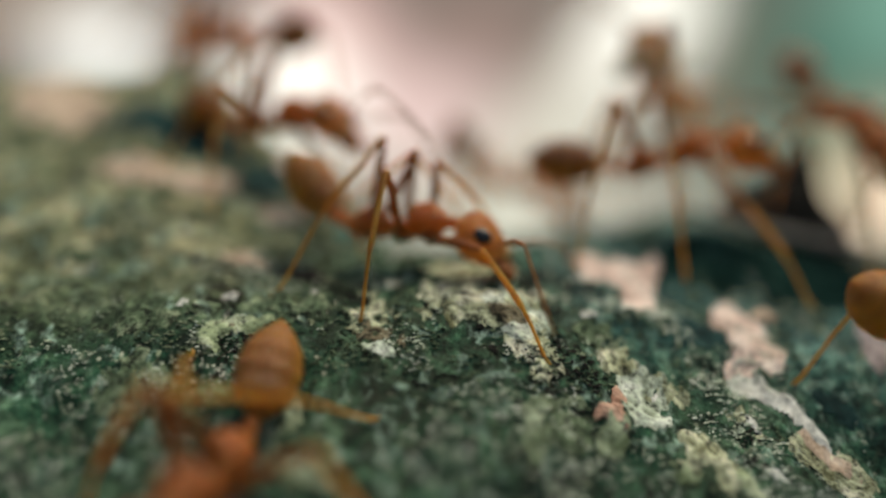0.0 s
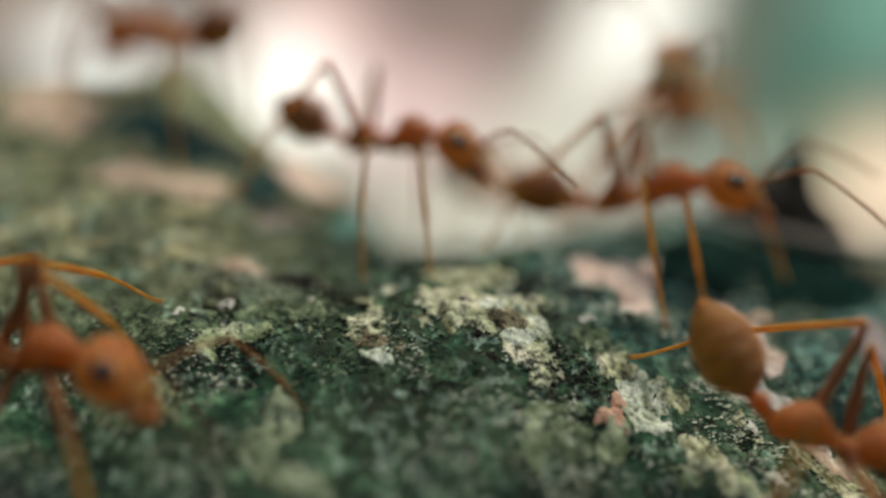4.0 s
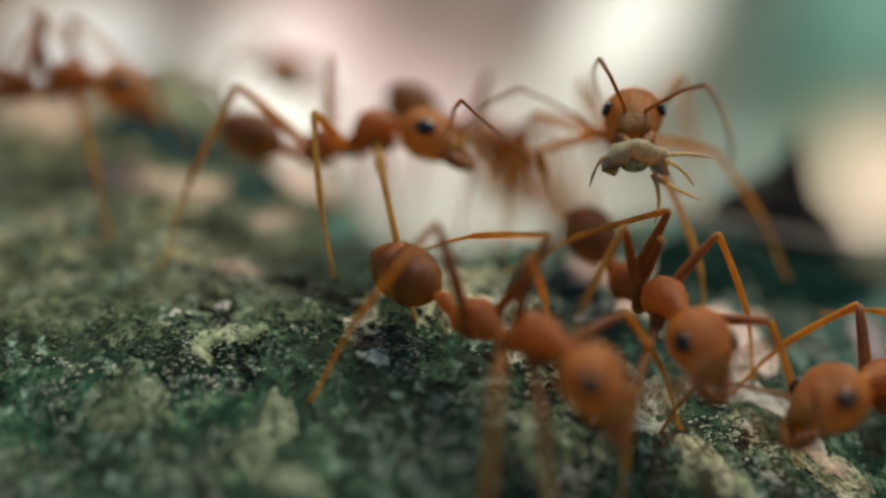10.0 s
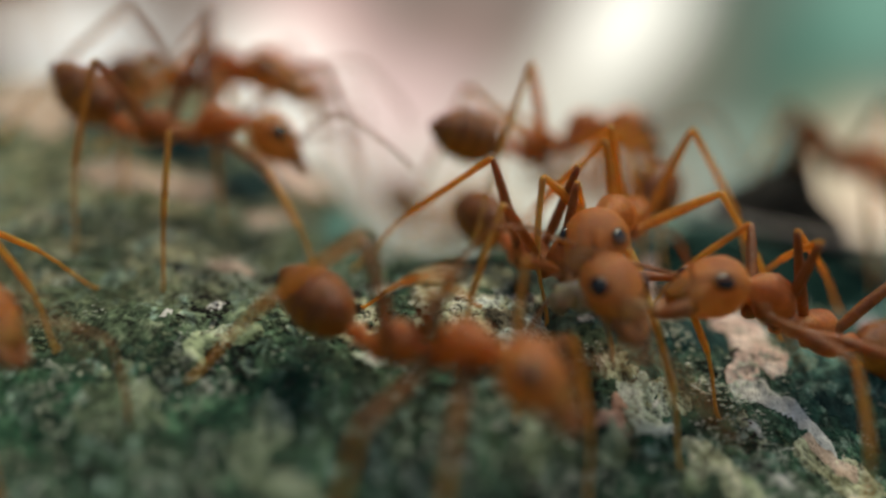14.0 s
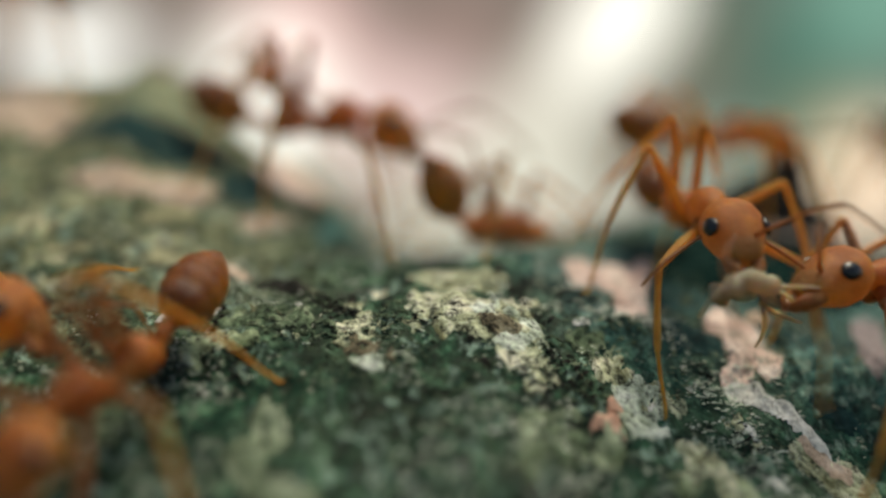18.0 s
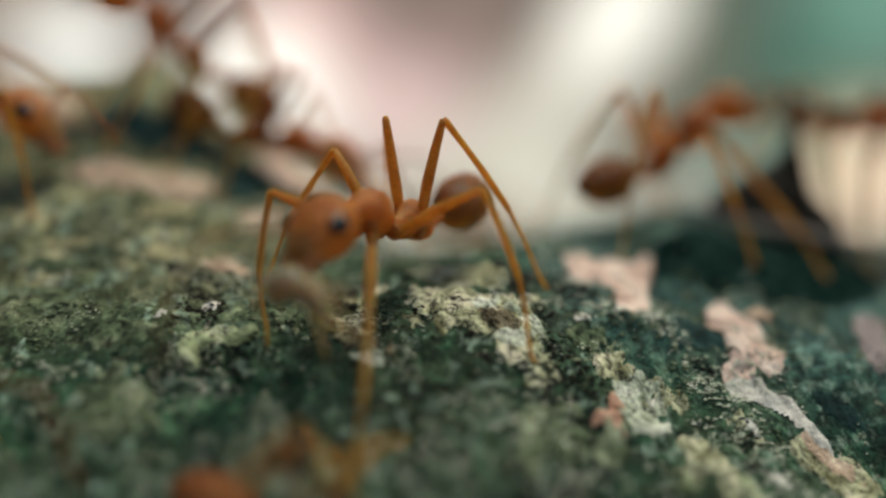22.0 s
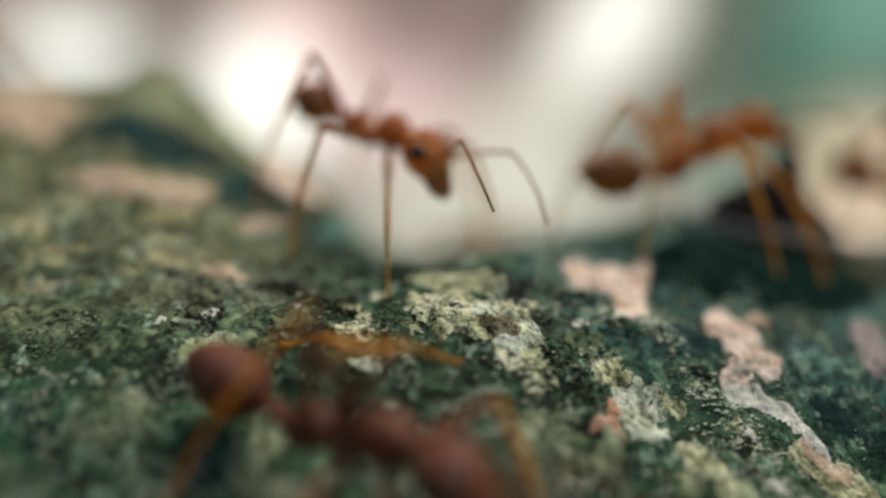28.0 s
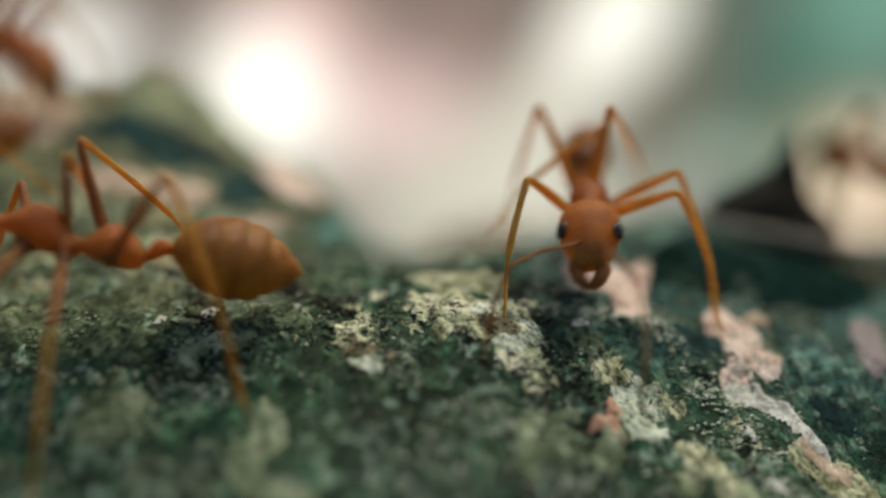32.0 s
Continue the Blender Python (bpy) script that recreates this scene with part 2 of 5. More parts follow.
def backdrop_material():
    m, n, l, b = nodes_of("far_garden_glow")
    n.remove(b)
    out = n["Material Output"]
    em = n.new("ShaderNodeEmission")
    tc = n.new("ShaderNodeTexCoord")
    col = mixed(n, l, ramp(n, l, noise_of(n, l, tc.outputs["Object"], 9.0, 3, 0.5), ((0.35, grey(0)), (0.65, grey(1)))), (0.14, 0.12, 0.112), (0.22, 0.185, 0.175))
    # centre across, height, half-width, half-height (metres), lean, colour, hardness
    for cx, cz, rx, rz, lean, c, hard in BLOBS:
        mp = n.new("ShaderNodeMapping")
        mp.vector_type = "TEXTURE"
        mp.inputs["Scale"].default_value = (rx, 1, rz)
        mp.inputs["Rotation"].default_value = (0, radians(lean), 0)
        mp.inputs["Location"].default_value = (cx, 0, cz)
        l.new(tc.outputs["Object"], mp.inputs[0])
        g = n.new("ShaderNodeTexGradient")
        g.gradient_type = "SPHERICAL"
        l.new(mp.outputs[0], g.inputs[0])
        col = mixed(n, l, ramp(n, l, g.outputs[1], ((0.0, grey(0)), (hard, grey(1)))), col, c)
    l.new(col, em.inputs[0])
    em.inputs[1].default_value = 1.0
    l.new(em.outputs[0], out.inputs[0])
    return m


# ---- mesh helpers ----
def part(name, bm, material, parent, label="", smooth=True):
    me = bpy.data.meshes.new(name)
    bm.to_mesh(me)
    bm.free()
    if smooth:
        me.polygons.foreach_set("use_smooth", [True] * len(me.polygons))
    me.materials.append(material)
    ob = new(name, me)
    ob.parent = parent
    return tagged(ob, label)


def loft(bm, rings, sides=14, caps=True):
    """A skin over rings of (centre, half-width axis, half-height axis), in millimetres."""
    rows = []
    for c, a, b in rings:
        rows.append([bm.verts.new((Vector(c) + Vector(a) * math.cos(2 * math.pi * k / sides) + Vector(b) * math.sin(2 * math.pi * k / sides)) * MM) for k in range(sides)])
    for r, s in zip(rows, rows[1:]):
        for k in range(sides):
            bm.faces.new((r[k], r[(k + 1) % sides], s[(k + 1) % sides], s[k]))
    if caps:
        bm.faces.new(rows[0][::-1])
        bm.faces.new(rows[-1])
    return bm


def along_x(profile):
    """Rings square to x out of rows x, half-width, half-height, height of the middle."""
    return [((x, 0, z), (0, w, 0), (0, 0, h)) for x, w, h, z in profile]


def tube(bm, points, radii, sides=8):
    pts = [Vector(p) for p in points]
    rings = []
    for i, (p, r) in enumerate(zip(pts, radii)):
        d = (pts[min(i + 1, len(pts) - 1)] - pts[max(i - 1, 0)]).normalized()
        a = d.cross(Vector((0, 0, 1)) if abs(d.z) < 0.9 else Vector((0, 1, 0))).normalized()
        rings.append((p, a * r, d.cross(a) * -r))
    return loft(bm, rings, sides)


EYE_Z = 20.0
NEAR = (0, 10, 16, 20.8, 22.6, 24.5, 25.3, 26.6, 28.0, 30.6, 35.5, 40, 90)
FAR = (0, 9, 14.5, 19.8, 22.0, 24.5, 25.4, 27.5, 30.0, 33.2, 37.4, 41.2, 91.2)
FAR_SWELL = (0, 9, 14.5, 19.8, 22.0, 24.5, 25.6, 28.4, 31.4, 34.8, 38.0, 41.2, 91.2)


def ease(v):
    v = np.clip(v, 0.0, 1.0)
    return v * v * (3 - 2 * v)


def bark_height(x, y):
    """Height of the bark, in millimetres, at x (across) and y (away)."""
    x, y = np.asarray(x, float), np.asarray(y, float)
    swell = ease(x / np.maximum(y, 1) / 0.1)       # behind the crest the limb rises faster, most on the far side of the lichen
    far = np.interp(y, NEAR, FAR) * (1 - swell) + np.interp(y, NEAR, FAR_SWELL) * swell
    far = np.where(y < 1, 0.9 * y, far)
    k = np.where(y > 1, far / np.maximum(y, 1), 0.9)
    x, y = x * k, far
    away = y - 2.1 * ease((x - 0.5) / 5.0) * ease((27 - y) / 4.0)
    base = np.interp(away, (-30, 0, 10, 16, 19.5, 22.5, 25.2, 30, 35, 40, 48, 60, 90), (-60, -28, -16.5, -10.0, -7.0, -4.95, -3.55, -2.95, -2.75, -2.6, -3.6, -9, -30))
    ridge = np.interp(y, (10, 19.5, 21.5, 23, 25, 30, 36, 45), (13, 9, 5.5, 3.0, 1.2, 0.6, 3.5, 9))
    drop = 1.6 * ease((x - ridge) / 9.0) + 0.25 * ease((x - ridge) / 3.5) * ease((33 - y) / 6) + 0.012 * np.clip(x - ridge - 4, 0, 60) ** 2
    drop *= 1 - 0.75 * ease((y - 32) / 7) * ease((26 - x) / 5)
    limb = 6.9 * ease((-2.5 - x) / 10.5) * ease((y - 26) / 15) * (1 - ease((y - 50) / 20))
    limb += 1.9 * np.exp(-((x + 5.2) / 1.9) ** 2 - ((y - 38) / 4.5) ** 2)
    limb += 0.45 * np.exp(-((x + 11.4) / 1.5) ** 2 - ((y - 41) / 6.5) ** 2)
    limb += 1.0 * np.exp(-((x - 9.8) / 3.6) ** 2 - ((y - 36) / 4.0) ** 2)
    limb -= 0.6 * ease((-11.0 - x) / 3.0) * ease((y - 30) / 6)
    side = 0.006 * np.clip(-x - 6, 0, 60) ** 2 * (1 - ease((y - 24) / 10))
    dip = 1.1 * np.exp(-((x + 1.0) / 3.6) ** 2) * ease((y - 30) / 8)
    return EYE_Z + (base - drop + limb - side - dip) / k


def lattice(x, y, seed):
    """Smooth value noise of numpy arrays, about -1 to 1."""
    xi, yi = np.floor(x).astype(np.int64), np.floor(y).astype(np.int64)
    fx, fy = x - xi, y - yi
    fx, fy = fx * fx * (3 - 2 * fx), fy * fy * (3 - 2 * fy)

    def h(a, b):
        k = (a * 374761393 + b * 668265263 + seed * 974634781) & 0xFFFFFFFF
        k = ((k ^ (k >> 13)) * 1274126177) & 0xFFFFFFFF
        return ((k ^ (k >> 16)) & 0xFFFF) / 32767.5 - 1.0

    return (h(xi, yi) * (1 - fx) + h(xi + 1, yi) * fx) * (1 - fy) + (h(xi, yi + 1) * (1 - fx) + h(xi + 1, yi + 1) * fx) * fy


def relief(x, y):
    """Small lumps and fissures of the bark, in millimetres."""
    x, y = np.asarray(x, float), np.asarray(y, float)
    r = 0.22 * lattice(x / 2.6, y / 2.6, 1) + 0.11 * lattice(x / 1.0 + 7, y / 1.1, 2)
    r += 0.09 * lattice(x / 0.42, y / 0.42, 3) + 0.06 * lattice(x / 0.19, y / 0.19, 4)
    return r - 0.12 * np.clip(1 - np.abs(lattice(x / 1.7, y / 3.0 + 3, 5)) * 6, 0, 1)


def surface(x, y):
    return bark_height(x, y) + relief(x, y)


def steps(*spans):
    out = [spans[0][0]]
    for lo, hi, d in spans:
        k = max(1, round((hi - lo) / d))
        out += [lo + (hi - lo) * (i + 1) / k for i in range(k)]
    return np.array(out)


def grid_mesh(name, X, Y, Z, keep=None):
    """A sheet of quads over 2D arrays in millimetres; keep: which points belong to it."""
    ny, nx = X.shape
    idx = np.arange(nx * ny).reshape(ny, nx)
    q = np.stack((idx[:-1, :-1], idx[:-1, 1:], idx[1:, 1:], idx[1:, :-1]), -1).reshape(-1, 4)
    co = np.stack((X, Y, Z), -1).reshape(-1, 3) * MM
    if keep is not None:
        q = q[keep.reshape(-1)[q].all(1)]
        used, q = np.unique(q, return_inverse=True)
        co, q = co[used], q.reshape(-1, 4)
    me = bpy.data.meshes.new(name)
    me.from_pydata(co.tolist(), [], q.tolist())
    me.polygons.foreach_set("use_smooth", [True] * len(me.polygons))
    return me


# ---- the limb of the tree ----
gx = steps((-60, -24, 2.0), (-24, -13, 0.3), (-13, 13, 0.085), (13, 24, 0.3), (24, 60, 2.0))
gy = steps((-30, 8, 2.0), (8, 14, 0.2), (14, 33, 0.085), (33, 48, 0.18), (48, 90, 1.5))
GX, GY = np.meshgrid(gx, gy)
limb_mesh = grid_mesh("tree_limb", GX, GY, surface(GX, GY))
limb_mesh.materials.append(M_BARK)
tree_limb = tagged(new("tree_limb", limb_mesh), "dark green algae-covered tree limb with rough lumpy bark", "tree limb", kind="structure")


def patch(name, lobes, material, label, thick=0.10, step=0.06, ragged=0.75, seed=1):
    """A crust on the bark with a ragged outline: lobes of middle and two half-axes, in millimetres."""
    x0, x1 = min(c[0] - 1.4 * (abs(c[2]) + abs(c[4])) for c in lobes), max(c[0] + 1.4 * (abs(c[2]) + abs(c[4])) for c in lobes)
    y0, y1 = min(c[1] - 1.4 * (abs(c[3]) + abs(c[5])) for c in lobes), max(c[1] + 1.4 * (abs(c[3]) + abs(c[5])) for c in lobes)
    X, Y = np.meshgrid(np.arange(x0, x1 + step, step), np.arange(y0, y1 + step, step))
    body = np.full(X.shape, -9.0)
    for cx, cy, ax, ay, bx, by in lobes:
        det = ax * by - ay * bx
        u, v = ((X - cx) * by - (Y - cy) * bx) / det, ((Y - cy) * ax - (X - cx) * ay) / det
        body = np.maximum(body, 1 - u * u - v * v)
    size = max(0.25, 0.5 * min(x1 - x0, y1 - y0) / 1.4)
    body = body + ragged * (0.5 * lattice(X / (size * 0.7) + seed * 3.7, Y / (size * 0.7), 11 + seed) + 0.4 * lattice(X / (size * 0.27), Y / (size * 0.27) + seed, 31 + seed))
    body = body + ragged * (0.5 * lattice(X / 0.42, Y / 0.42, 51 + seed) + 0.5 * lattice(X / 0.2, Y / 0.2, 61 + seed))
    keep = body > -0.05
    rise = thick * np.sqrt(np.clip(body, 0, 0.5) * 2)
    Z = surface(X, Y) + np.where(body > 0, rise * (0.75 + 0.45 * lattice(X / 0.3, Y / 0.3, 71 + seed)), -0.05) - 0.01
    me = grid_mesh(name, X, Y, Z, keep)
    me.materials.append(material)
    ob = new(name, me)
    ob.parent = tree_limb
    return tagged(ob, label)


patch("lichen_patch", ((0.53, 26.85, 1.40, -0.42, -0.05, -0.90), (0.15, 24.99, 1.21, -0.31, -0.12, -1.09), (1.34, 24.78, 1.17, -0.23, -0.22, -0.88), (2.03, 24.12, 0.56, 0.12, -0.04, -0.54),), M_CRUST, "pale grey-green crusty lichen patch", seed=1, ragged=0.5)
patch("lichen_patch", ((2.06, 23.58, 0.69, -0.06, -0.18, -0.45), (2.38, 23.24, 0.52, 0.16, -0.03, -0.28), (1.71, 23.70, 0.50, 0.08, -0.02, -0.27),), M_CRUST, "pale grey-green crusty lichen patch", seed=2, ragged=0.6)
patch("lichen_patch", ((1.20, 24.88, 0.67, -0.09, -0.09, -0.49), (1.78, 24.67, 0.58, -0.10, -0.15, -0.40), (2.19, 24.33, 0.39, 0.12, -0.04, -0.54), (1.73, 23.91, 0.57, 0.03, -0.05, -0.22),), M_PALE, "mint-green lichen rim", seed=44, ragged=0.7, thick=0.15, step=0.045)
patch("lichen_core", ((1.56, 24.29, 0.55, -0.01, -0.07, -0.31), (0.98, 24.40, 0.24, 0.04, -0.00, -0.14),), M_BROWN, "brown worn middle of a lichen patch", seed=3, ragged=0.9, thick=0.2, step=0.045)
patch("lichen_rosette", ((-6.28, 23.39, 0.30, -0.09, 0.02, -0.36), (-5.90, 23.82, 0.51, 0.13, 0.12, -0.31), (-5.15, 23.82, 0.51, -0.00, 0.05, -0.27),), M_SAGE, "sage-green lichen rosette with a raised rim", seed=6, ragged=0.5, thick=0.14)
patch("lichen_pit", ((-5.85, 23.71, 0.21, -0.00, 0.03, -0.13),), M_BROWN, "dark brown pit in the lichen", seed=7, ragged=0.3, thick=0.2)
patch("lichen_chip", ((-1.80, 23.07, 0.47, -0.09, -0.01, -0.18), (-2.13, 23.17, 0.20, -0.00, 0.01, -0.13),), M_PALE, "chalky pale lichen chip", seed=5, ragged=1.0, thick=0.09, step=0.04)
patch("lichen_patch", ((-1.99, 23.66, 0.70, -0.22, -0.06, -0.40), (-1.33, 23.39, 0.22, -0.09, -0.08, -0.27),), M_BROWN, "brownish crumbled lichen", seed=4, ragged=1.0)
patch("lichen_patch", ((-2.44, 24.41, 0.67, -0.00, 0.07, -0.76),), M_CRUST, "pale flecked lichen", seed=8, ragged=1.3)
patch("lichen_rosette", ((-4.05, 21.81, 0.53, 0.09, 0.27, -0.64), (-4.40, 21.15, 0.53, 0.04, 0.19, -0.64), (-3.57, 20.61, 0.99, -0.27, -0.10, -0.32),), M_MOSS, "large dull grey-green lichen rosette", seed=13, ragged=0.75, thick=0.09, step=0.07)
patch("lichen_rosette", ((2.16, 22.26, 0.55, 0.25, 0.04, -0.27), (2.95, 22.67, 0.63, 0.20, -0.03, -0.23), (3.94, 22.36, 0.43, -0.10, -0.38, -0.53), (2.03, 21.51, 0.32, 0.08, -0.04, -0.50),), M_MOSS, "grey-green lichen rosette with a dark middle", seed=11, ragged=0.7, thick=0.12)
patch("lichen_core", ((2.90, 22.02, 0.67, 0.24, -0.05, -0.46),), M_DULL, "dark olive middle of a lichen rosette", seed=12, ragged=0.5, thick=0.09)
patch("lichen_patch", ((4.25, 24.30, 0.58, 0.29, -0.07, -0.45), (4.68, 24.23, 0.41, 0.16, -0.06, -0.31),), M_CRUST, "pale crusty lichen", seed=9, ragged=0.8, thick=0.14)
patch("lichen_patch", ((4.80, 23.67, 0.58, 0.06, -0.24, -0.48), (5.18, 23.44, 0.42, -0.10, -0.38, -0.65), (4.69, 24.06, 0.37, 0.12, -0.06, -0.31),), M_PALE, "chalky mint-white lichen", seed=10, ragged=1.0, thick=0.1, step=0.045)
patch("bark_flake", ((4.28, 23.32, 0.26, 0.12, -0.19, -0.61), (3.92, 22.85, 0.37, 0.26, 0.07, -0.10), (4.23, 22.73, 0.26, 0.08, -0.05, -0.28),), M_RUST, "rust-pink curled flake of bark", seed=15, ragged=0.7, thick=0.1, step=0.04)
patch("lichen_patch", ((6.23, 22.63, 0.50, -0.19, -0.30, -0.56), (6.82, 22.20, 0.45, -0.23, -0.22, -0.30),), M_CRUST, "pale lichen along the bark ridge", seed=14, ragged=1.0)
patch("lichen_patch", ((5.77, 22.04, 0.45, -0.14, -0.17, -0.19), (7.30, 21.98, 0.41, -0.19, -0.16, -0.22),), M_SAGE, "grey-green lichen along the bark ridge", seed=27, ragged=1.0)
patch("bare_patch", ((4.15, 28.11, 0.63, -0.27, -0.24, -0.86), (5.05, 28.14, 0.95, 0.11, -0.28, -1.12), (5.93, 28.59, 0.52, 0.21, -0.22, -1.08), (5.29, 26.82, 0.36, -0.57, -0.55, -1.03),), M_PINK, "pinkish bare patch in the bark", seed=16, ragged=0.2, thick=0.09)
patch("bare_patch", ((7.95, 27.02, 0.38, -0.36, -0.42, -0.65), (8.33, 26.28, 0.25, -0.66, -0.64, -0.86), (8.76, 25.76, 0.37, -0.44, -0.36, -0.52), (7.86, 25.13, 0.55, 0.12, -0.09, -0.33),), M_PINK, "pinkish bare patch in the bark", seed=17, ragged=0.2, thick=0.09)
patch("bare_patch", ((8.04, 24.78, 0.61, -0.20, -0.25, -0.27), (8.91, 24.54, 0.58, -0.29, -0.20, -0.18), (9.61, 24.20, 0.45, -0.24, -0.18, -0.14),), M_WHITE, "chalk-white bare streak in the bark", seed=18, ragged=0.3, thick=0.09)
patch("bare_patch", ((9.66, 23.92, 0.55, -0.20, -0.20, -0.18), (10.28, 23.63, 0.47, -0.24, -0.28, -0.26),), M_TAN, "tan bare streak in the bark", seed=33, ragged=0.5, thick=0.09)
patch("lichen_patch", ((10.36, 23.46, 0.56, -0.32, -0.42, -0.48), (9.20, 23.66, 0.37, -0.10, -0.24, -0.27),), M_CRUST, "cream lichen beside the bare streak", seed=19, ragged=0.7)
patch("bare_patch", ((9.22, 27.43, 0.51, -0.10, -0.13, -0.26),), M_TAN, "small tan bare patch in the bark", seed=34, ragged=0.4, thick=0.09)
patch("bare_patch", ((12.51, 27.58, 0.72, 0.38, -0.69, -1.98),), M_LILAC, "dull lilac bare patch in the bark", seed=35, ragged=0.6, thick=0.13, step=0.09)
patch("bare_patch", ((14.93, 33.34, 0.93, -0.52, -0.50, -0.98),), M_BROWN, "dull brown bare patch in the bark", seed=36, ragged=0.4, thick=0.13, step=0.12)
# shade on the bark below the twig, painted as a blackish sheet
patch("algae_patch", ((6.95, 29.09, 0.86, 0.25, -0.34, -1.48), (9.29, 30.22, 2.55, 0.64, -0.74, -2.16), (12.26, 31.33, 3.02, 1.09, -1.35, -3.19),), M_SHADE, "blackish sheet of painted shade on the bark", seed=91, ragged=0.4, thick=0.13, step=0.1)
patch("algae_patch", ((6.58, 27.84, 0.65, 0.21, -0.17, -0.75), (6.91, 25.85, 0.70, -0.15, -0.30, -0.73),), M_TEAL, "dark teal film of algae", seed=92, ragged=0.5, thick=0.13, step=0.1)
patch("algae_patch", ((10.40, 24.74, 0.67, -0.25, -0.21, -0.18),), M_TEAL, "dark teal film of algae", seed=93, ragged=0.7, thick=0.09, step=0.08)
patch("algae_patch", ((-10.75, 32.61, 2.43, -0.28, 0.19, -0.80), (-8.84, 32.94, 1.27, 0.67, 0.15, -1.44), (-6.74, 32.08, 0.90, -0.41, 0.06, -1.72),), M_TEAL, "dark teal film of algae", seed=80, ragged=0.4, thick=0.13, step=0.14)
# a blackish crust laid over the teal band
patch("algae_patch", ((-8.55, 33.70, 1.02, 1.36, 0.13, -0.78),), M_DARK, "blackish patch on the limb", seed=84, ragged=0.5, thick=0.13, step=0.14)
patch("lichen_patch", ((-10.09, 35.42, 0.88, 1.15, 0.11, -0.66), (-8.40, 36.11, 0.64, 0.38, 0.07, -0.86),), M_SAGE, "pale green lichen on the hump of the limb", thick=0.13, seed=28, ragged=0.5, step=0.14)
patch("bare_patch", ((-14.91, 34.73, 1.94, -0.00, 1.03, -2.49),), M_TAN, "tan bare patch in the bark", seed=29, ragged=0.4, thick=0.13, step=0.14)
patch("bare_patch", ((-10.18, 30.22, 1.54, 0.15, 0.11, -0.59), (-8.29, 30.42, 1.06, 0.40, 0.11, -0.70),), M_TAN, "tan bare patch in the bark", seed=20, ragged=0.35, thick=0.13, step=0.12)
patch("bare_patch", ((-5.71, 33.87, 1.07, -1.01, -0.04, -1.38), (-4.74, 33.37, 0.70, 0.34, -0.04, -1.03),), M_PINK, "pale pinkish bare patch in the bark", seed=21, ragged=0.3, thick=0.13, step=0.12)
patch("bare_patch", ((-5.62, 30.03, 0.92, 0.42, 0.06, -0.35),), M_TAN, "tan bare patch in the bark", seed=30, ragged=0.6, thick=0.13, step=0.12)
patch("algae_patch", ((-3.49, 33.61, 0.61, 2.97, 0.12, -3.04),), M_JADE, "jade-green film of algae", seed=82, ragged=0.4, thick=0.13, step=0.12)
patch("lichen_patch", ((-7.98, 27.34, 0.71, -0.01, 0.05, -0.27), (-8.39, 29.15, 0.92, 0.42, 0.10, -0.35),), M_CREAM, "yellowish cream lichen", thick=0.13, seed=22, ragged=0.6, step=0.1)
patch("lichen_patch", ((-10.93, 27.63, 1.14, 0.04, 0.07, -0.18),), M_CREAM, "yellowish cream lichen", thick=0.13, seed=31, ragged=0.8, step=0.1)
patch("bare_patch", ((-6.13, 27.07, 0.94, -0.22, 0.05, -0.39),), M_TAN, "brownish bare patch in the bark", seed=90, ragged=0.7, thick=0.13, step=0.1)
patch("lichen_patch", ((-10.86, 26.97, 1.45, -0.00, 0.08, -0.23),), M_DULL, "dull olive lichen", thick=0.13, seed=89, ragged=0.9, step=0.1)
patch("bark_crack", ((-4.28, 26.59, 0.66, -0.22, 0.03, -0.47), (-4.95, 26.75, 0.53, 0.04, 0.04, -0.22),), M_DARK, "black crack in the bark", seed=70, ragged=0.6, thick=0.12)
patch("bark_crack", ((-7.21, 26.86, 0.81, -0.05, 0.03, -0.13),), M_DARK, "black crack in the bark", seed=72, ragged=0.5, thick=0.12)
patch("bark_pit", ((-2.47, 25.66, 0.14, 0.09, 0.04, -0.17),), M_DARK, "black pit in the bark", seed=71, ragged=0.3, thick=0.12, step=0.04)
patch("bark_pit", ((1.61, 27.26, 0.21, 0.04, -0.02, -0.30),), M_DARK, "black pit in the bark", seed=73, ragged=0.3, thick=0.12, step=0.04)
patch("bark_pit", ((0.69, 23.76, 0.13, -0.00, -0.00, -0.09),), M_DARK, "black pit in the bark", seed=74, ragged=0.3, thick=0.12, step=0.04)
patch("bark_pit", ((1.03, 23.28, 0.17, -0.00, -0.01, -0.13),), M_DARK, "black pit in the bark", seed=75, ragged=0.3, thick=0.12, step=0.04)
patch("bark_pit", ((2.87, 25.17, 0.14, 0.04, -0.01, -0.09),), M_DARK, "black pit in the bark", seed=76, ragged=0.3, thick=0.12, step=0.04)
patch("lichen_patch", ((-8.40, 23.93, 1.02, -0.04, 0.20, -0.63),), M_DULL, "dull olive lichen", seed=24, ragged=1.1)
patch("lichen_patch", ((-7.99, 22.24, 1.09, -0.04, 0.22, -0.68),), M_DULL, "dull olive lichen", seed=25, ragged=1.1)
patch("lichen_patch", ((-3.90, 24.57, 1.03, -0.00, 0.07, -0.44),), M_DULL, "dull olive lichen", seed=26, ragged=1.0)
patch("lichen_patch", ((3.65, 24.76, 0.89, 0.19, -0.15, -0.40),), M_DULL, "dull olive lichen", seed=96, ragged=1.0)


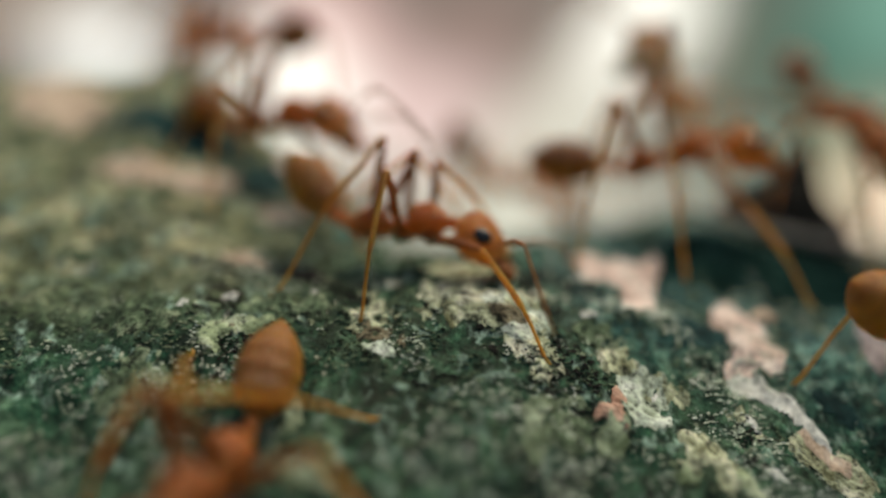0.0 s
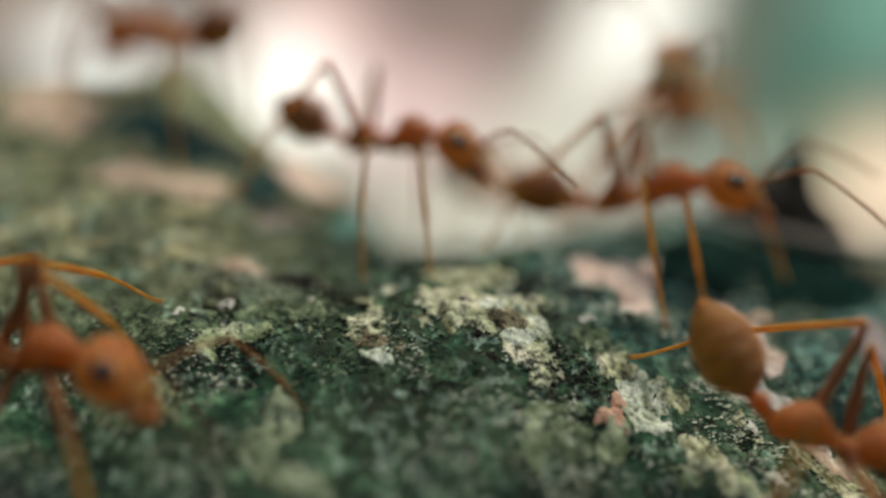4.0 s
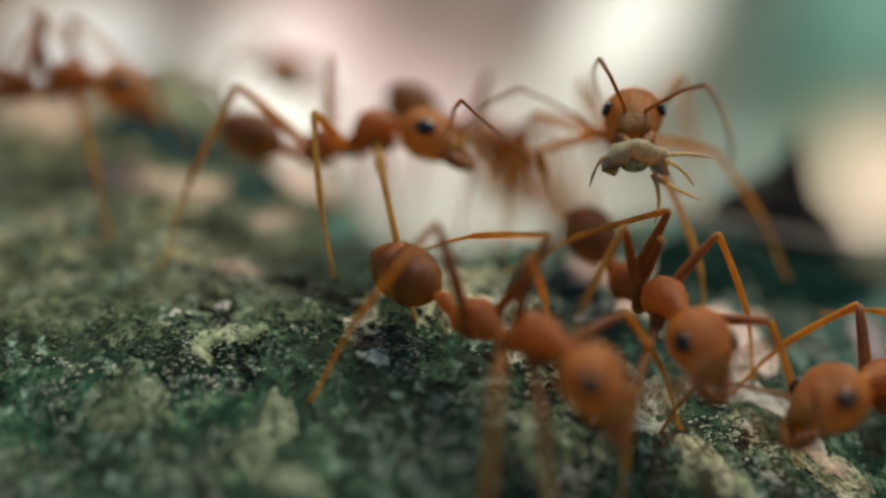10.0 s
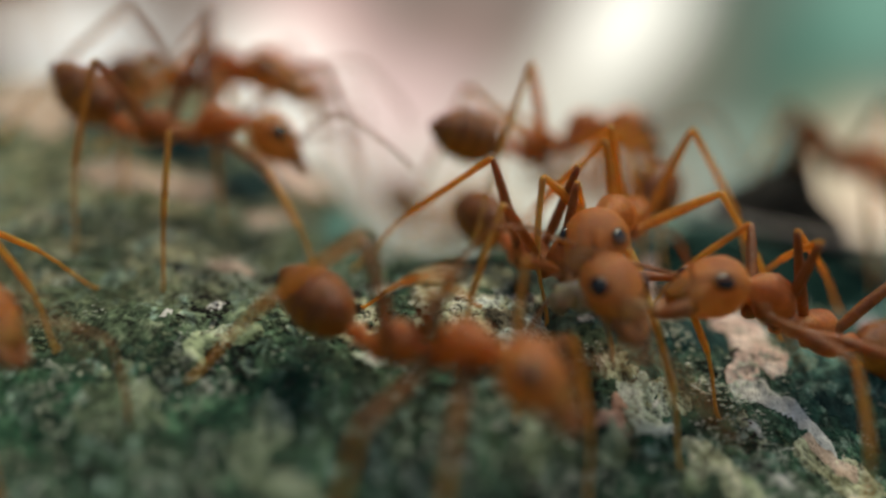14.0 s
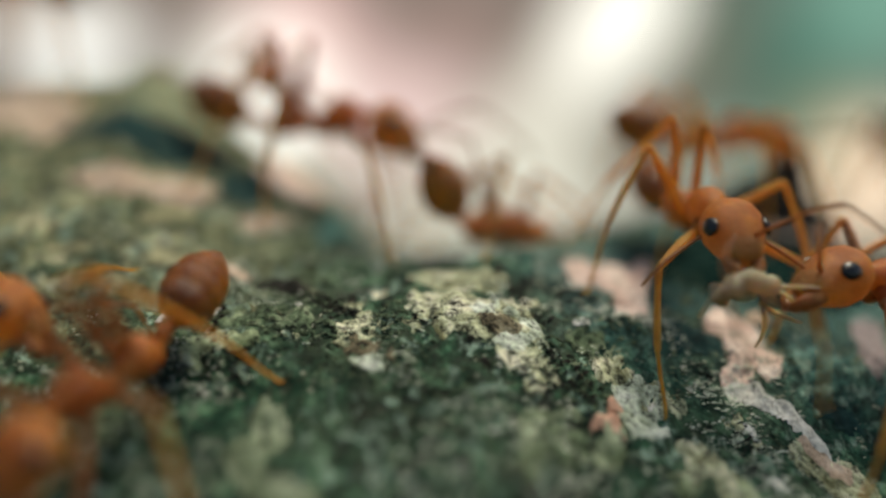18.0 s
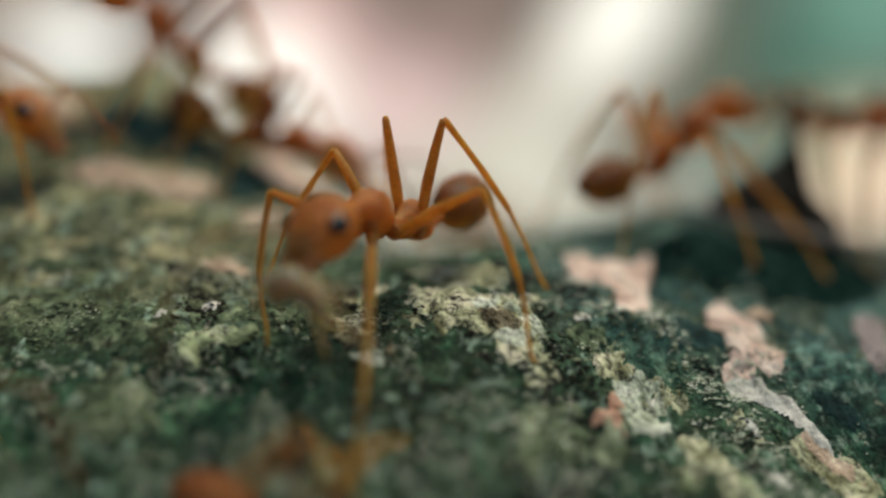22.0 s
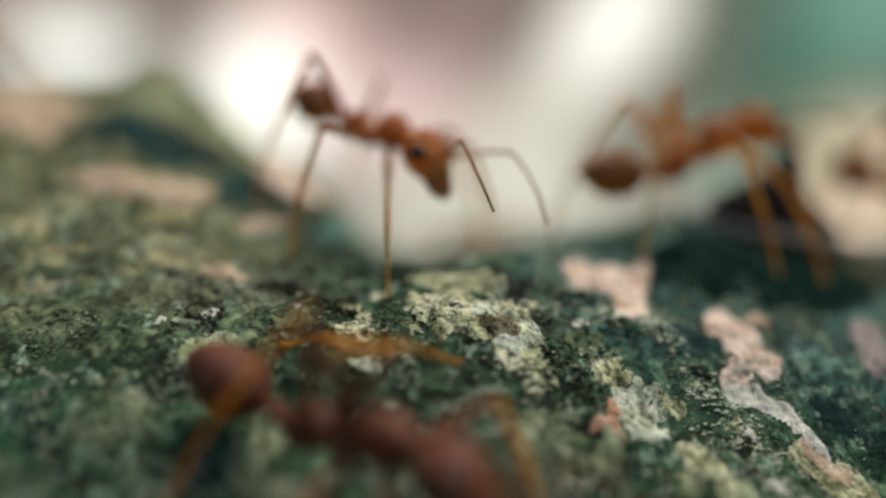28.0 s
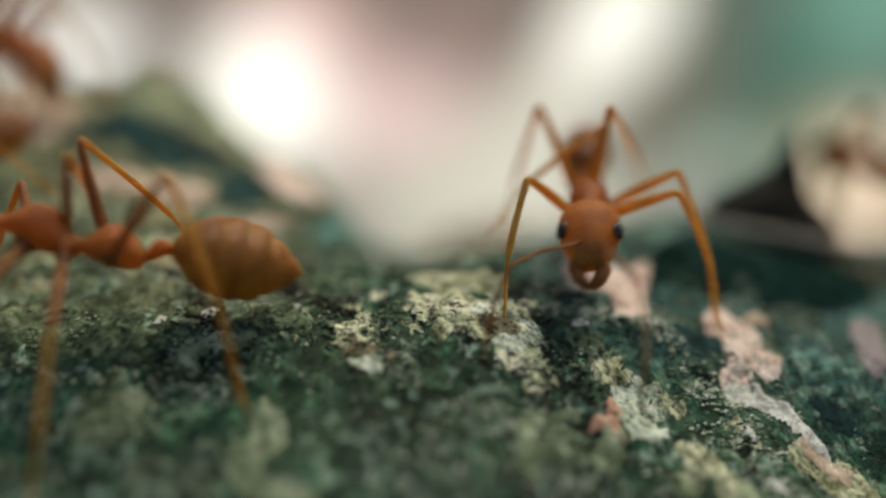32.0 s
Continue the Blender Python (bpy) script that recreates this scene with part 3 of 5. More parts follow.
# loose chips of lichen along the ridge and the crest
chip_rng = random.Random(8)
for k in range(46):
    cx = chip_rng.uniform(-7.5, 8.5)
    cy = 24.9 + chip_rng.uniform(-0.9, 1.2) - 0.30 * max(cx - 1.5, 0)
    r = chip_rng.uniform(0.10, 0.26)
    patch("lichen_chip", ((cx, cy, r, 0.0, chip_rng.uniform(-0.1, 0.1), r * chip_rng.uniform(0.7, 1.3)),), M_WHITE if k % 5 == 0 else M_CRUST, "pale powdery lichen chip", seed=100 + k, ragged=1.0, step=0.04, thick=0.05)


def crumbs(name, count, material, label, seed, lo, hi, xs, ys):
    """Loose grains of lichen strewn over the bark, as one mesh."""
    rng = np.random.default_rng(seed)
    x, y = rng.uniform(xs[0], xs[1], count * 3), rng.uniform(ys[0], ys[1], count * 3)
    ok = lattice(x / 1.3, y / 1.3, seed) + 0.6 * lattice(x / 0.5, y / 0.5, seed + 1) > 0.25
    x, y = x[ok][:count], y[ok][:count]
    z = surface(x, y)
    base = np.array([(1, 0, 0), (-0.6, 0.8, 0), (-0.5, -0.9, 0), (0.1, 0.1, 0.8), (0.2, -0.1, -0.6)])
    tri = np.array([(0, 1, 3), (1, 2, 3), (2, 0, 3), (1, 0, 4), (2, 1, 4), (0, 2, 4)])
    co, fc = [], []
    r = rng.uniform(lo, hi, len(x))
    a = rng.uniform(0, 6.28, len(x))
    for i in range(len(x)):
        c, s = math.cos(a[i]), math.sin(a[i])
        p = base * r[i] * np.array((1.5, 0.8, 0.6))
        p = np.stack((p[:, 0] * c - p[:, 1] * s + x[i], p[:, 0] * s + p[:, 1] * c + y[i], p[:, 2] + z[i] + 0.02), -1)
        co.append(p)
        fc.append(tri + 5 * i)
    me = bpy.data.meshes.new(name)
    me.from_pydata((np.concatenate(co) * MM).tolist(), [], np.concatenate(fc).tolist())
    me.materials.append(material)
    return tagged(new(name, me), label, "lichen", kind="stuff")


crumbs("lichen_grains", 8000, M_PALE, "pale grains of lichen strewn on the bark", 5, 0.02, 0.075, (-11, 11), (19, 31))
crumbs("lichen_grains", 1500, M_PALE, "pale flecks of lichen strewn along the bark ridge", 15, 0.03, 0.10, (0.5, 9.5), (19, 27))
# the dark of small pits along the crest, put in as black grains
crumbs("bark_grains", 2500, M_DARK, "black specks put in for the dark pits in the bark", 21, 0.03, 0.09, (-7, 8), (22.5, 27))
crumbs("bark_grains", 7000, M_DULL, "dull olive grains of bark and algae", 9, 0.03, 0.10, (-13, 12), (18, 34))


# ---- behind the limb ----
# brightness of the distance painted as glow, the lit pale stem included
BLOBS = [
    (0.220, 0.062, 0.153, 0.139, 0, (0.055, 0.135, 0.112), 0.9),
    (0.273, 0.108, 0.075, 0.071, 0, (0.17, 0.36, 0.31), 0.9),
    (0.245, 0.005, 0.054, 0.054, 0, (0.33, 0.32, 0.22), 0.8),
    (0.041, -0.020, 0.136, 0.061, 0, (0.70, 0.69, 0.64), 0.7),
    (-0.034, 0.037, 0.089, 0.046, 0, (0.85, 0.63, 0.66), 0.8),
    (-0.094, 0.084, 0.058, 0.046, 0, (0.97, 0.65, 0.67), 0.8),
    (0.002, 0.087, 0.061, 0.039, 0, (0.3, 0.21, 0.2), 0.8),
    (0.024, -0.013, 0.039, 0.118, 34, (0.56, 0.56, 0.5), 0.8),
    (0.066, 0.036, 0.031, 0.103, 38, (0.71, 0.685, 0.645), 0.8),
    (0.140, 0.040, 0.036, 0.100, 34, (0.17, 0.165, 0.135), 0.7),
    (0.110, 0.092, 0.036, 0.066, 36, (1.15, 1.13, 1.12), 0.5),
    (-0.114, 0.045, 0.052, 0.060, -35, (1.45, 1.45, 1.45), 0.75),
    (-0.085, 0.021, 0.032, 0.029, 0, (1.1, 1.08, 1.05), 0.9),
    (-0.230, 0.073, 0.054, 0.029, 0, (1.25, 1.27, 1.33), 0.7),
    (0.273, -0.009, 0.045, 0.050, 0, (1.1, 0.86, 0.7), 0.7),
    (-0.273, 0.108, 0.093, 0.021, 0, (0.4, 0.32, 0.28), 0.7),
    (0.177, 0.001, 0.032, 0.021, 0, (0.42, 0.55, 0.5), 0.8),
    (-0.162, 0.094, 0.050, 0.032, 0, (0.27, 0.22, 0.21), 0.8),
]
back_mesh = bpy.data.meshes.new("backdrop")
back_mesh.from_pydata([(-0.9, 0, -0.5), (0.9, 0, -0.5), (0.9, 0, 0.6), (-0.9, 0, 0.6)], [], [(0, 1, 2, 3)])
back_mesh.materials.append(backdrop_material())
backdrop = tagged(new("backdrop", back_mesh), "blurred far garden with painted glow, bright sky gaps, a pale stem and foliage", "backdrop", kind="structure")
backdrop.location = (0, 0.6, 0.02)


def dead_flake():
    """A black curled flake of dead wood with a pointed tip."""
    bm = bmesh.new()
    rings = ((12.67, 35.0, 14.0, 2.9, 1.5), (12.08, 35.0, 17.99, 2.54, 1.5), (11.70, 35.0, 18.82, 1.99, 1.4), (12.18, 35.0, 19.44, 1.20, 1.2), (12.62, 35.0, 19.90, 0.62, 1.0), (12.75, 35.0, 20.41, 0.31, 0.8), (12.81, 35.0, 20.93, 0.19, 0.5), (12.88, 35.0, 21.34, 0.06, 0.2))
    rings = [((x, y, z), (w, 0, 0), (0, d, 0.3 * d)) for x, y, z, w, d in rings]
    ob = tagged(new("dead_wood_spike"), "black pointed stub of dead wood on the limb", "dead wood")
    ob.empty_display_size = 0.002
    part("stub", loft(bm, rings[:5], 12), M_DARK, ob, "broad black foot of the stub")
    part("splinter", loft(bmesh.new(), rings[4:], 12), M_DARK, ob, "thin pointed splinter")
    return ob


def thin_twig():
    bm = bmesh.new()
    tube(bm, [(8.09, 33.2, 18.48), (9.97, 33.2, 18.05), (12.16, 33.2, 17.66), (14.15, 33.2, 17.26), (16.15, 33.2, 16.79)], (0.14, 0.19, 0.2, 0.19, 0.14), 10)
    return tagged(part("thin_twig", bm, M_TWIG, None, "thin grey-pink twig lying on the limb"), category="twig")


dead_flake()
thin_twig()


# ---- ants ----
HIPS = {"fore": (0.95, 0.26, -0.38), "middle": (0.05, 0.26, -0.42), "hind": (-1.0, 0.24, -0.42)}
FEMUR = {"fore": 2.3, "middle": 2.5, "hind": 3.0}
SHANK = {"fore": 3.7, "middle": 4.3, "hind": 5.5}
HOME = {"fore": (3.0, 2.3), "middle": (0.1, 3.3), "hind": (-3.9, 2.5)}


def femur_mesh(length):
    bm = bmesh.new()
    prof = [(0.0, 0.15), (0.12, 0.19), (0.25, 0.15), (0.32, 0.11), (0.5, 0.13), (0.45 * length, 0.15), (0.75 * length, 0.125), (0.93 * length, 0.10), (length, 0.085)]
    tube(bm, [(x, 0, 0.05 * math.sin(math.pi * x / length)) for x, r in prof], [r for x, r in prof], 10)
    return bm


def shank_mesh(length):
    """Tibia and tarsus, slightly bent, with a hooked foot."""
    bm = bmesh.new()
    ti = 0.55 * length
    prof = [(0.0, 0.0, 0.085), (0.1, 0.03, 0.095), (0.3 * ti, 0.11, 0.082), (0.6 * ti, 0.19, 0.092), (0.9 * ti, 0.23, 0.09), (ti, 0.24, 0.078), (ti + 0.08, 0.235, 0.055), (0.72 * length, 0.17, 0.05),
            (0.80 * length, 0.10, 0.042), (0.81 * length, 0.095, 0.05), (0.88 * length, 0.04, 0.04), (0.89 * length, 0.035, 0.048), (0.95 * length, 0.0, 0.045), (length, 0.0, 0.055), (length + 0.1, 0.06, 0.02)]
    tube(bm, [(x, 0, z) for x, z, r in prof], [r for x, z, r in prof], 8)
    return bm


def build_ant():
    ant = new("weaver_ant")
    ant.empty_display_size = 0.002
    bm = bmesh.new()
    loft(bm, along_x(((-1.75, 0.15, 0.15, -0.3), (-1.62, 0.3, 0.32, -0.24), (-1.35, 0.45, 0.48, -0.12), (-1.0, 0.5, 0.53, -0.04), (-0.68, 0.43, 0.44, -0.08), (-0.4, 0.25, 0.24, -0.16), (-0.2, 0.19, 0.17, -0.17), (0.0, 0.2, 0.18, -0.13),
                      (0.18, 0.37, 0.38, -0.04), (0.45, 0.52, 0.56, 0.10), (0.82, 0.54, 0.55, 0.17), (1.15, 0.42, 0.42, 0.17), (1.38, 0.25, 0.25, 0.13), (1.6, 0.17, 0.17, 0.12), (1.85, 0.19, 0.19, 0.12))), 18)
    part("thorax", bm, M_BODY, ant)
    for x, y, z in HIPS.values():
        bm = bmesh.new()
        tube(bm, [(0.1, -0.16, 0.36), (0.05, -0.04, 0.16), (0, 0.03, -0.04), (-0.02, 0.05, -0.14)], (0.2, 0.25, 0.19, 0.07), 10)
        coxa = part("coxa", bm, M_BODY, ant)
        coxa.location = mm(x, y, z)
        twin = new("coxa", coxa.data)
        twin.parent, twin.location, twin.rotation_euler = ant, mm(x, -y, z), (0, 0, radians(180))
    bm = bmesh.new()
    loft(bm, along_x(((-2.45, 0.11, 0.11, 0.06), (-2.25, 0.15, 0.17, 0.04), (-2.05, 0.2, 0.27, 0.0), (-1.9, 0.17, 0.22, -0.1), (-1.7, 0.13, 0.13, -0.28))), 12)
    part("petiole", bm, M_BODY, ant)
    # head: its joint at the neck
    bm = bmesh.new()
    loft(bm, along_x(((-0.04, 0.12, 0.12, 0.0), (0.02, 0.40, 0.34, -0.01), (0.14, 0.64, 0.55, -0.02), (0.38, 0.79, 0.69, -0.05), (0.68, 0.82, 0.73, -0.08), (1.0, 0.75, 0.66, -0.12), (1.32, 0.62, 0.52, -0.18),
                      (1.58, 0.50, 0.37, -0.24), (1.72, 0.38, 0.24, -0.28), (1.76, 0.2, 0.1, -0.28))), 20)
    head = part("head", bm, M_FACE, ant)
    head.location = mm(1.8, 0, 0.12)
    head.rotation_euler = (0, radians(27), 0)
    for s in (-1, 1):
        bm = bmesh.new()
        loft(bm, [((0, 0, 0.11 * math.sin(a)), (0.23 * math.cos(a), 0, 0), (0, 0.29 * math.cos(a), 0)) for a in [radians(d) for d in (-89, -60, -30, 0, 30, 60, 89)]], 14)
        eye = part("eye", bm, M_EYE, head, "black compound eye")
        eye.matrix_basis = Matrix.Translation(mm(0.92, 0.71 * s, 0.17)) @ Vector((0.05, 0.86 * s, 0.42)).to_track_quat("Z", "X").to_matrix().to_4x4()
        bm = bmesh.new()
        tube(bm, [(1.5, 0.33 * s, -0.34), (1.75, 0.33 * s, -0.42), (1.98, 0.24 * s, -0.49), (2.16, 0.08 * s, -0.56), (2.22, -0.05 * s, -0.6)], (0.2, 0.21, 0.19, 0.12, 0.02), 10)
        part("mandible", bm, M_JAW, head, "amber-brown hooked jaw")
        bm = bmesh.new()
        tube(bm, [(0, 0, 0), (0.1, 0.05 * s, 0.12), (0.7, 0.7 * s, 0.85), (1.25, 1.15 * s, 1.22), (1.36, 1.2 * s, 1.22), (2.1, 1.4 * s, 1.0), (2.9, 1.5 * s, 0.7), (3.7, 1.48 * s, 0.3)],
             (0.06, 0.05, 0.05, 0.058, 0.045, 0.042, 0.048, 0.036), 7)
        feeler = part("antenna", bm, M_FEMUR, head, "thin elbowed feeler")
        feeler.location = mm(1.38, 0.26 * s, 0.2)
    bm = bmesh.new()
    loft(bm, along_x(((1.28, 0.12, 0.05, 0.22), (1.34, 0.3, 0.1, 0.18), (1.5, 0.4, 0.13, 0.07), (1.66, 0.42, 0.12, -0.07), (1.78, 0.36, 0.08, -0.17), (1.82, 0.15, 0.04, -0.2))), 14)
    part("clypeus", bm, M_MEMB, head, "pale amber shield above the jaws")
    # gaster: its joint at the waist, the plates step over one another
    bm = bmesh.new()
    loft(bm, along_x(((0.05, 0.1, 0.1, 0), (-0.15, 0.34, 0.36, 0.02), (-0.45, 0.6, 0.62, 0.05), (-0.9, 0.72, 0.74, 0.05), (-1.4, 0.68, 0.68, 0.03), (-1.8, 0.5, 0.5, 0.0), (-2.15, 0.26, 0.26, -0.03), (-2.32, 0.06, 0.06, -0.04))), 18)
    gaster = part("gaster", bm, M_MEMB, ant, "amber abdomen under brown plates")
    gaster.location = mm(-2.42, 0, 0.07)
    for x0, w0, x1, w1, x2, w2 in ((0.0, 0.2, -0.35, 0.57, -0.74, 0.745), (-0.80, 0.715, -1.0, 0.75, -1.24, 0.755), (-1.29, 0.70, -1.5, 0.70, -1.7, 0.625), (-1.75, 0.55, -1.95, 0.46, -2.1, 0.34), (-2.14, 0.29, -2.28, 0.17, -2.4, 0.03)):
        bm = bmesh.new()
        loft(bm, along_x(((x0, w0, w0 * 1.03, 0.03), ((x0 + x1) / 2, (w0 + w1) / 2 + 0.015, (w0 + w1) / 2 + 0.03, 0.035), (x1, w1, w1 * 1.03, 0.04), (x2, w2, w2 * 1.03, 0.03), (x2 - 0.015, w2 - 0.04, w2 * 1.03 - 0.04, 0.03))), 18, False)
        part("tergite", bm, M_GASTER, gaster, "glossy brown plate")
    for kind in ("fore", "middle", "hind"):
        meshes = None
        for s in (-1, 1):
            if meshes is None:
                fem = part("femur", femur_mesh(FEMUR[kind]), M_FEMUR, ant, "brown upper leg")
                tib = part("tibia", shank_mesh(SHANK[kind]), M_LEG, fem, "amber lower leg")
                meshes = (fem.data, tib.data)
            else:
                fem = new("femur", meshes[0])
                fem.parent = ant
                tib = new("tibia", meshes[1])
                tib.parent = fem
                tagged(fem, "brown upper leg"), tagged(tib, "amber lower leg")
            fem["joint"] = kind + ("_right" if s < 0 else "_left")
    return ant


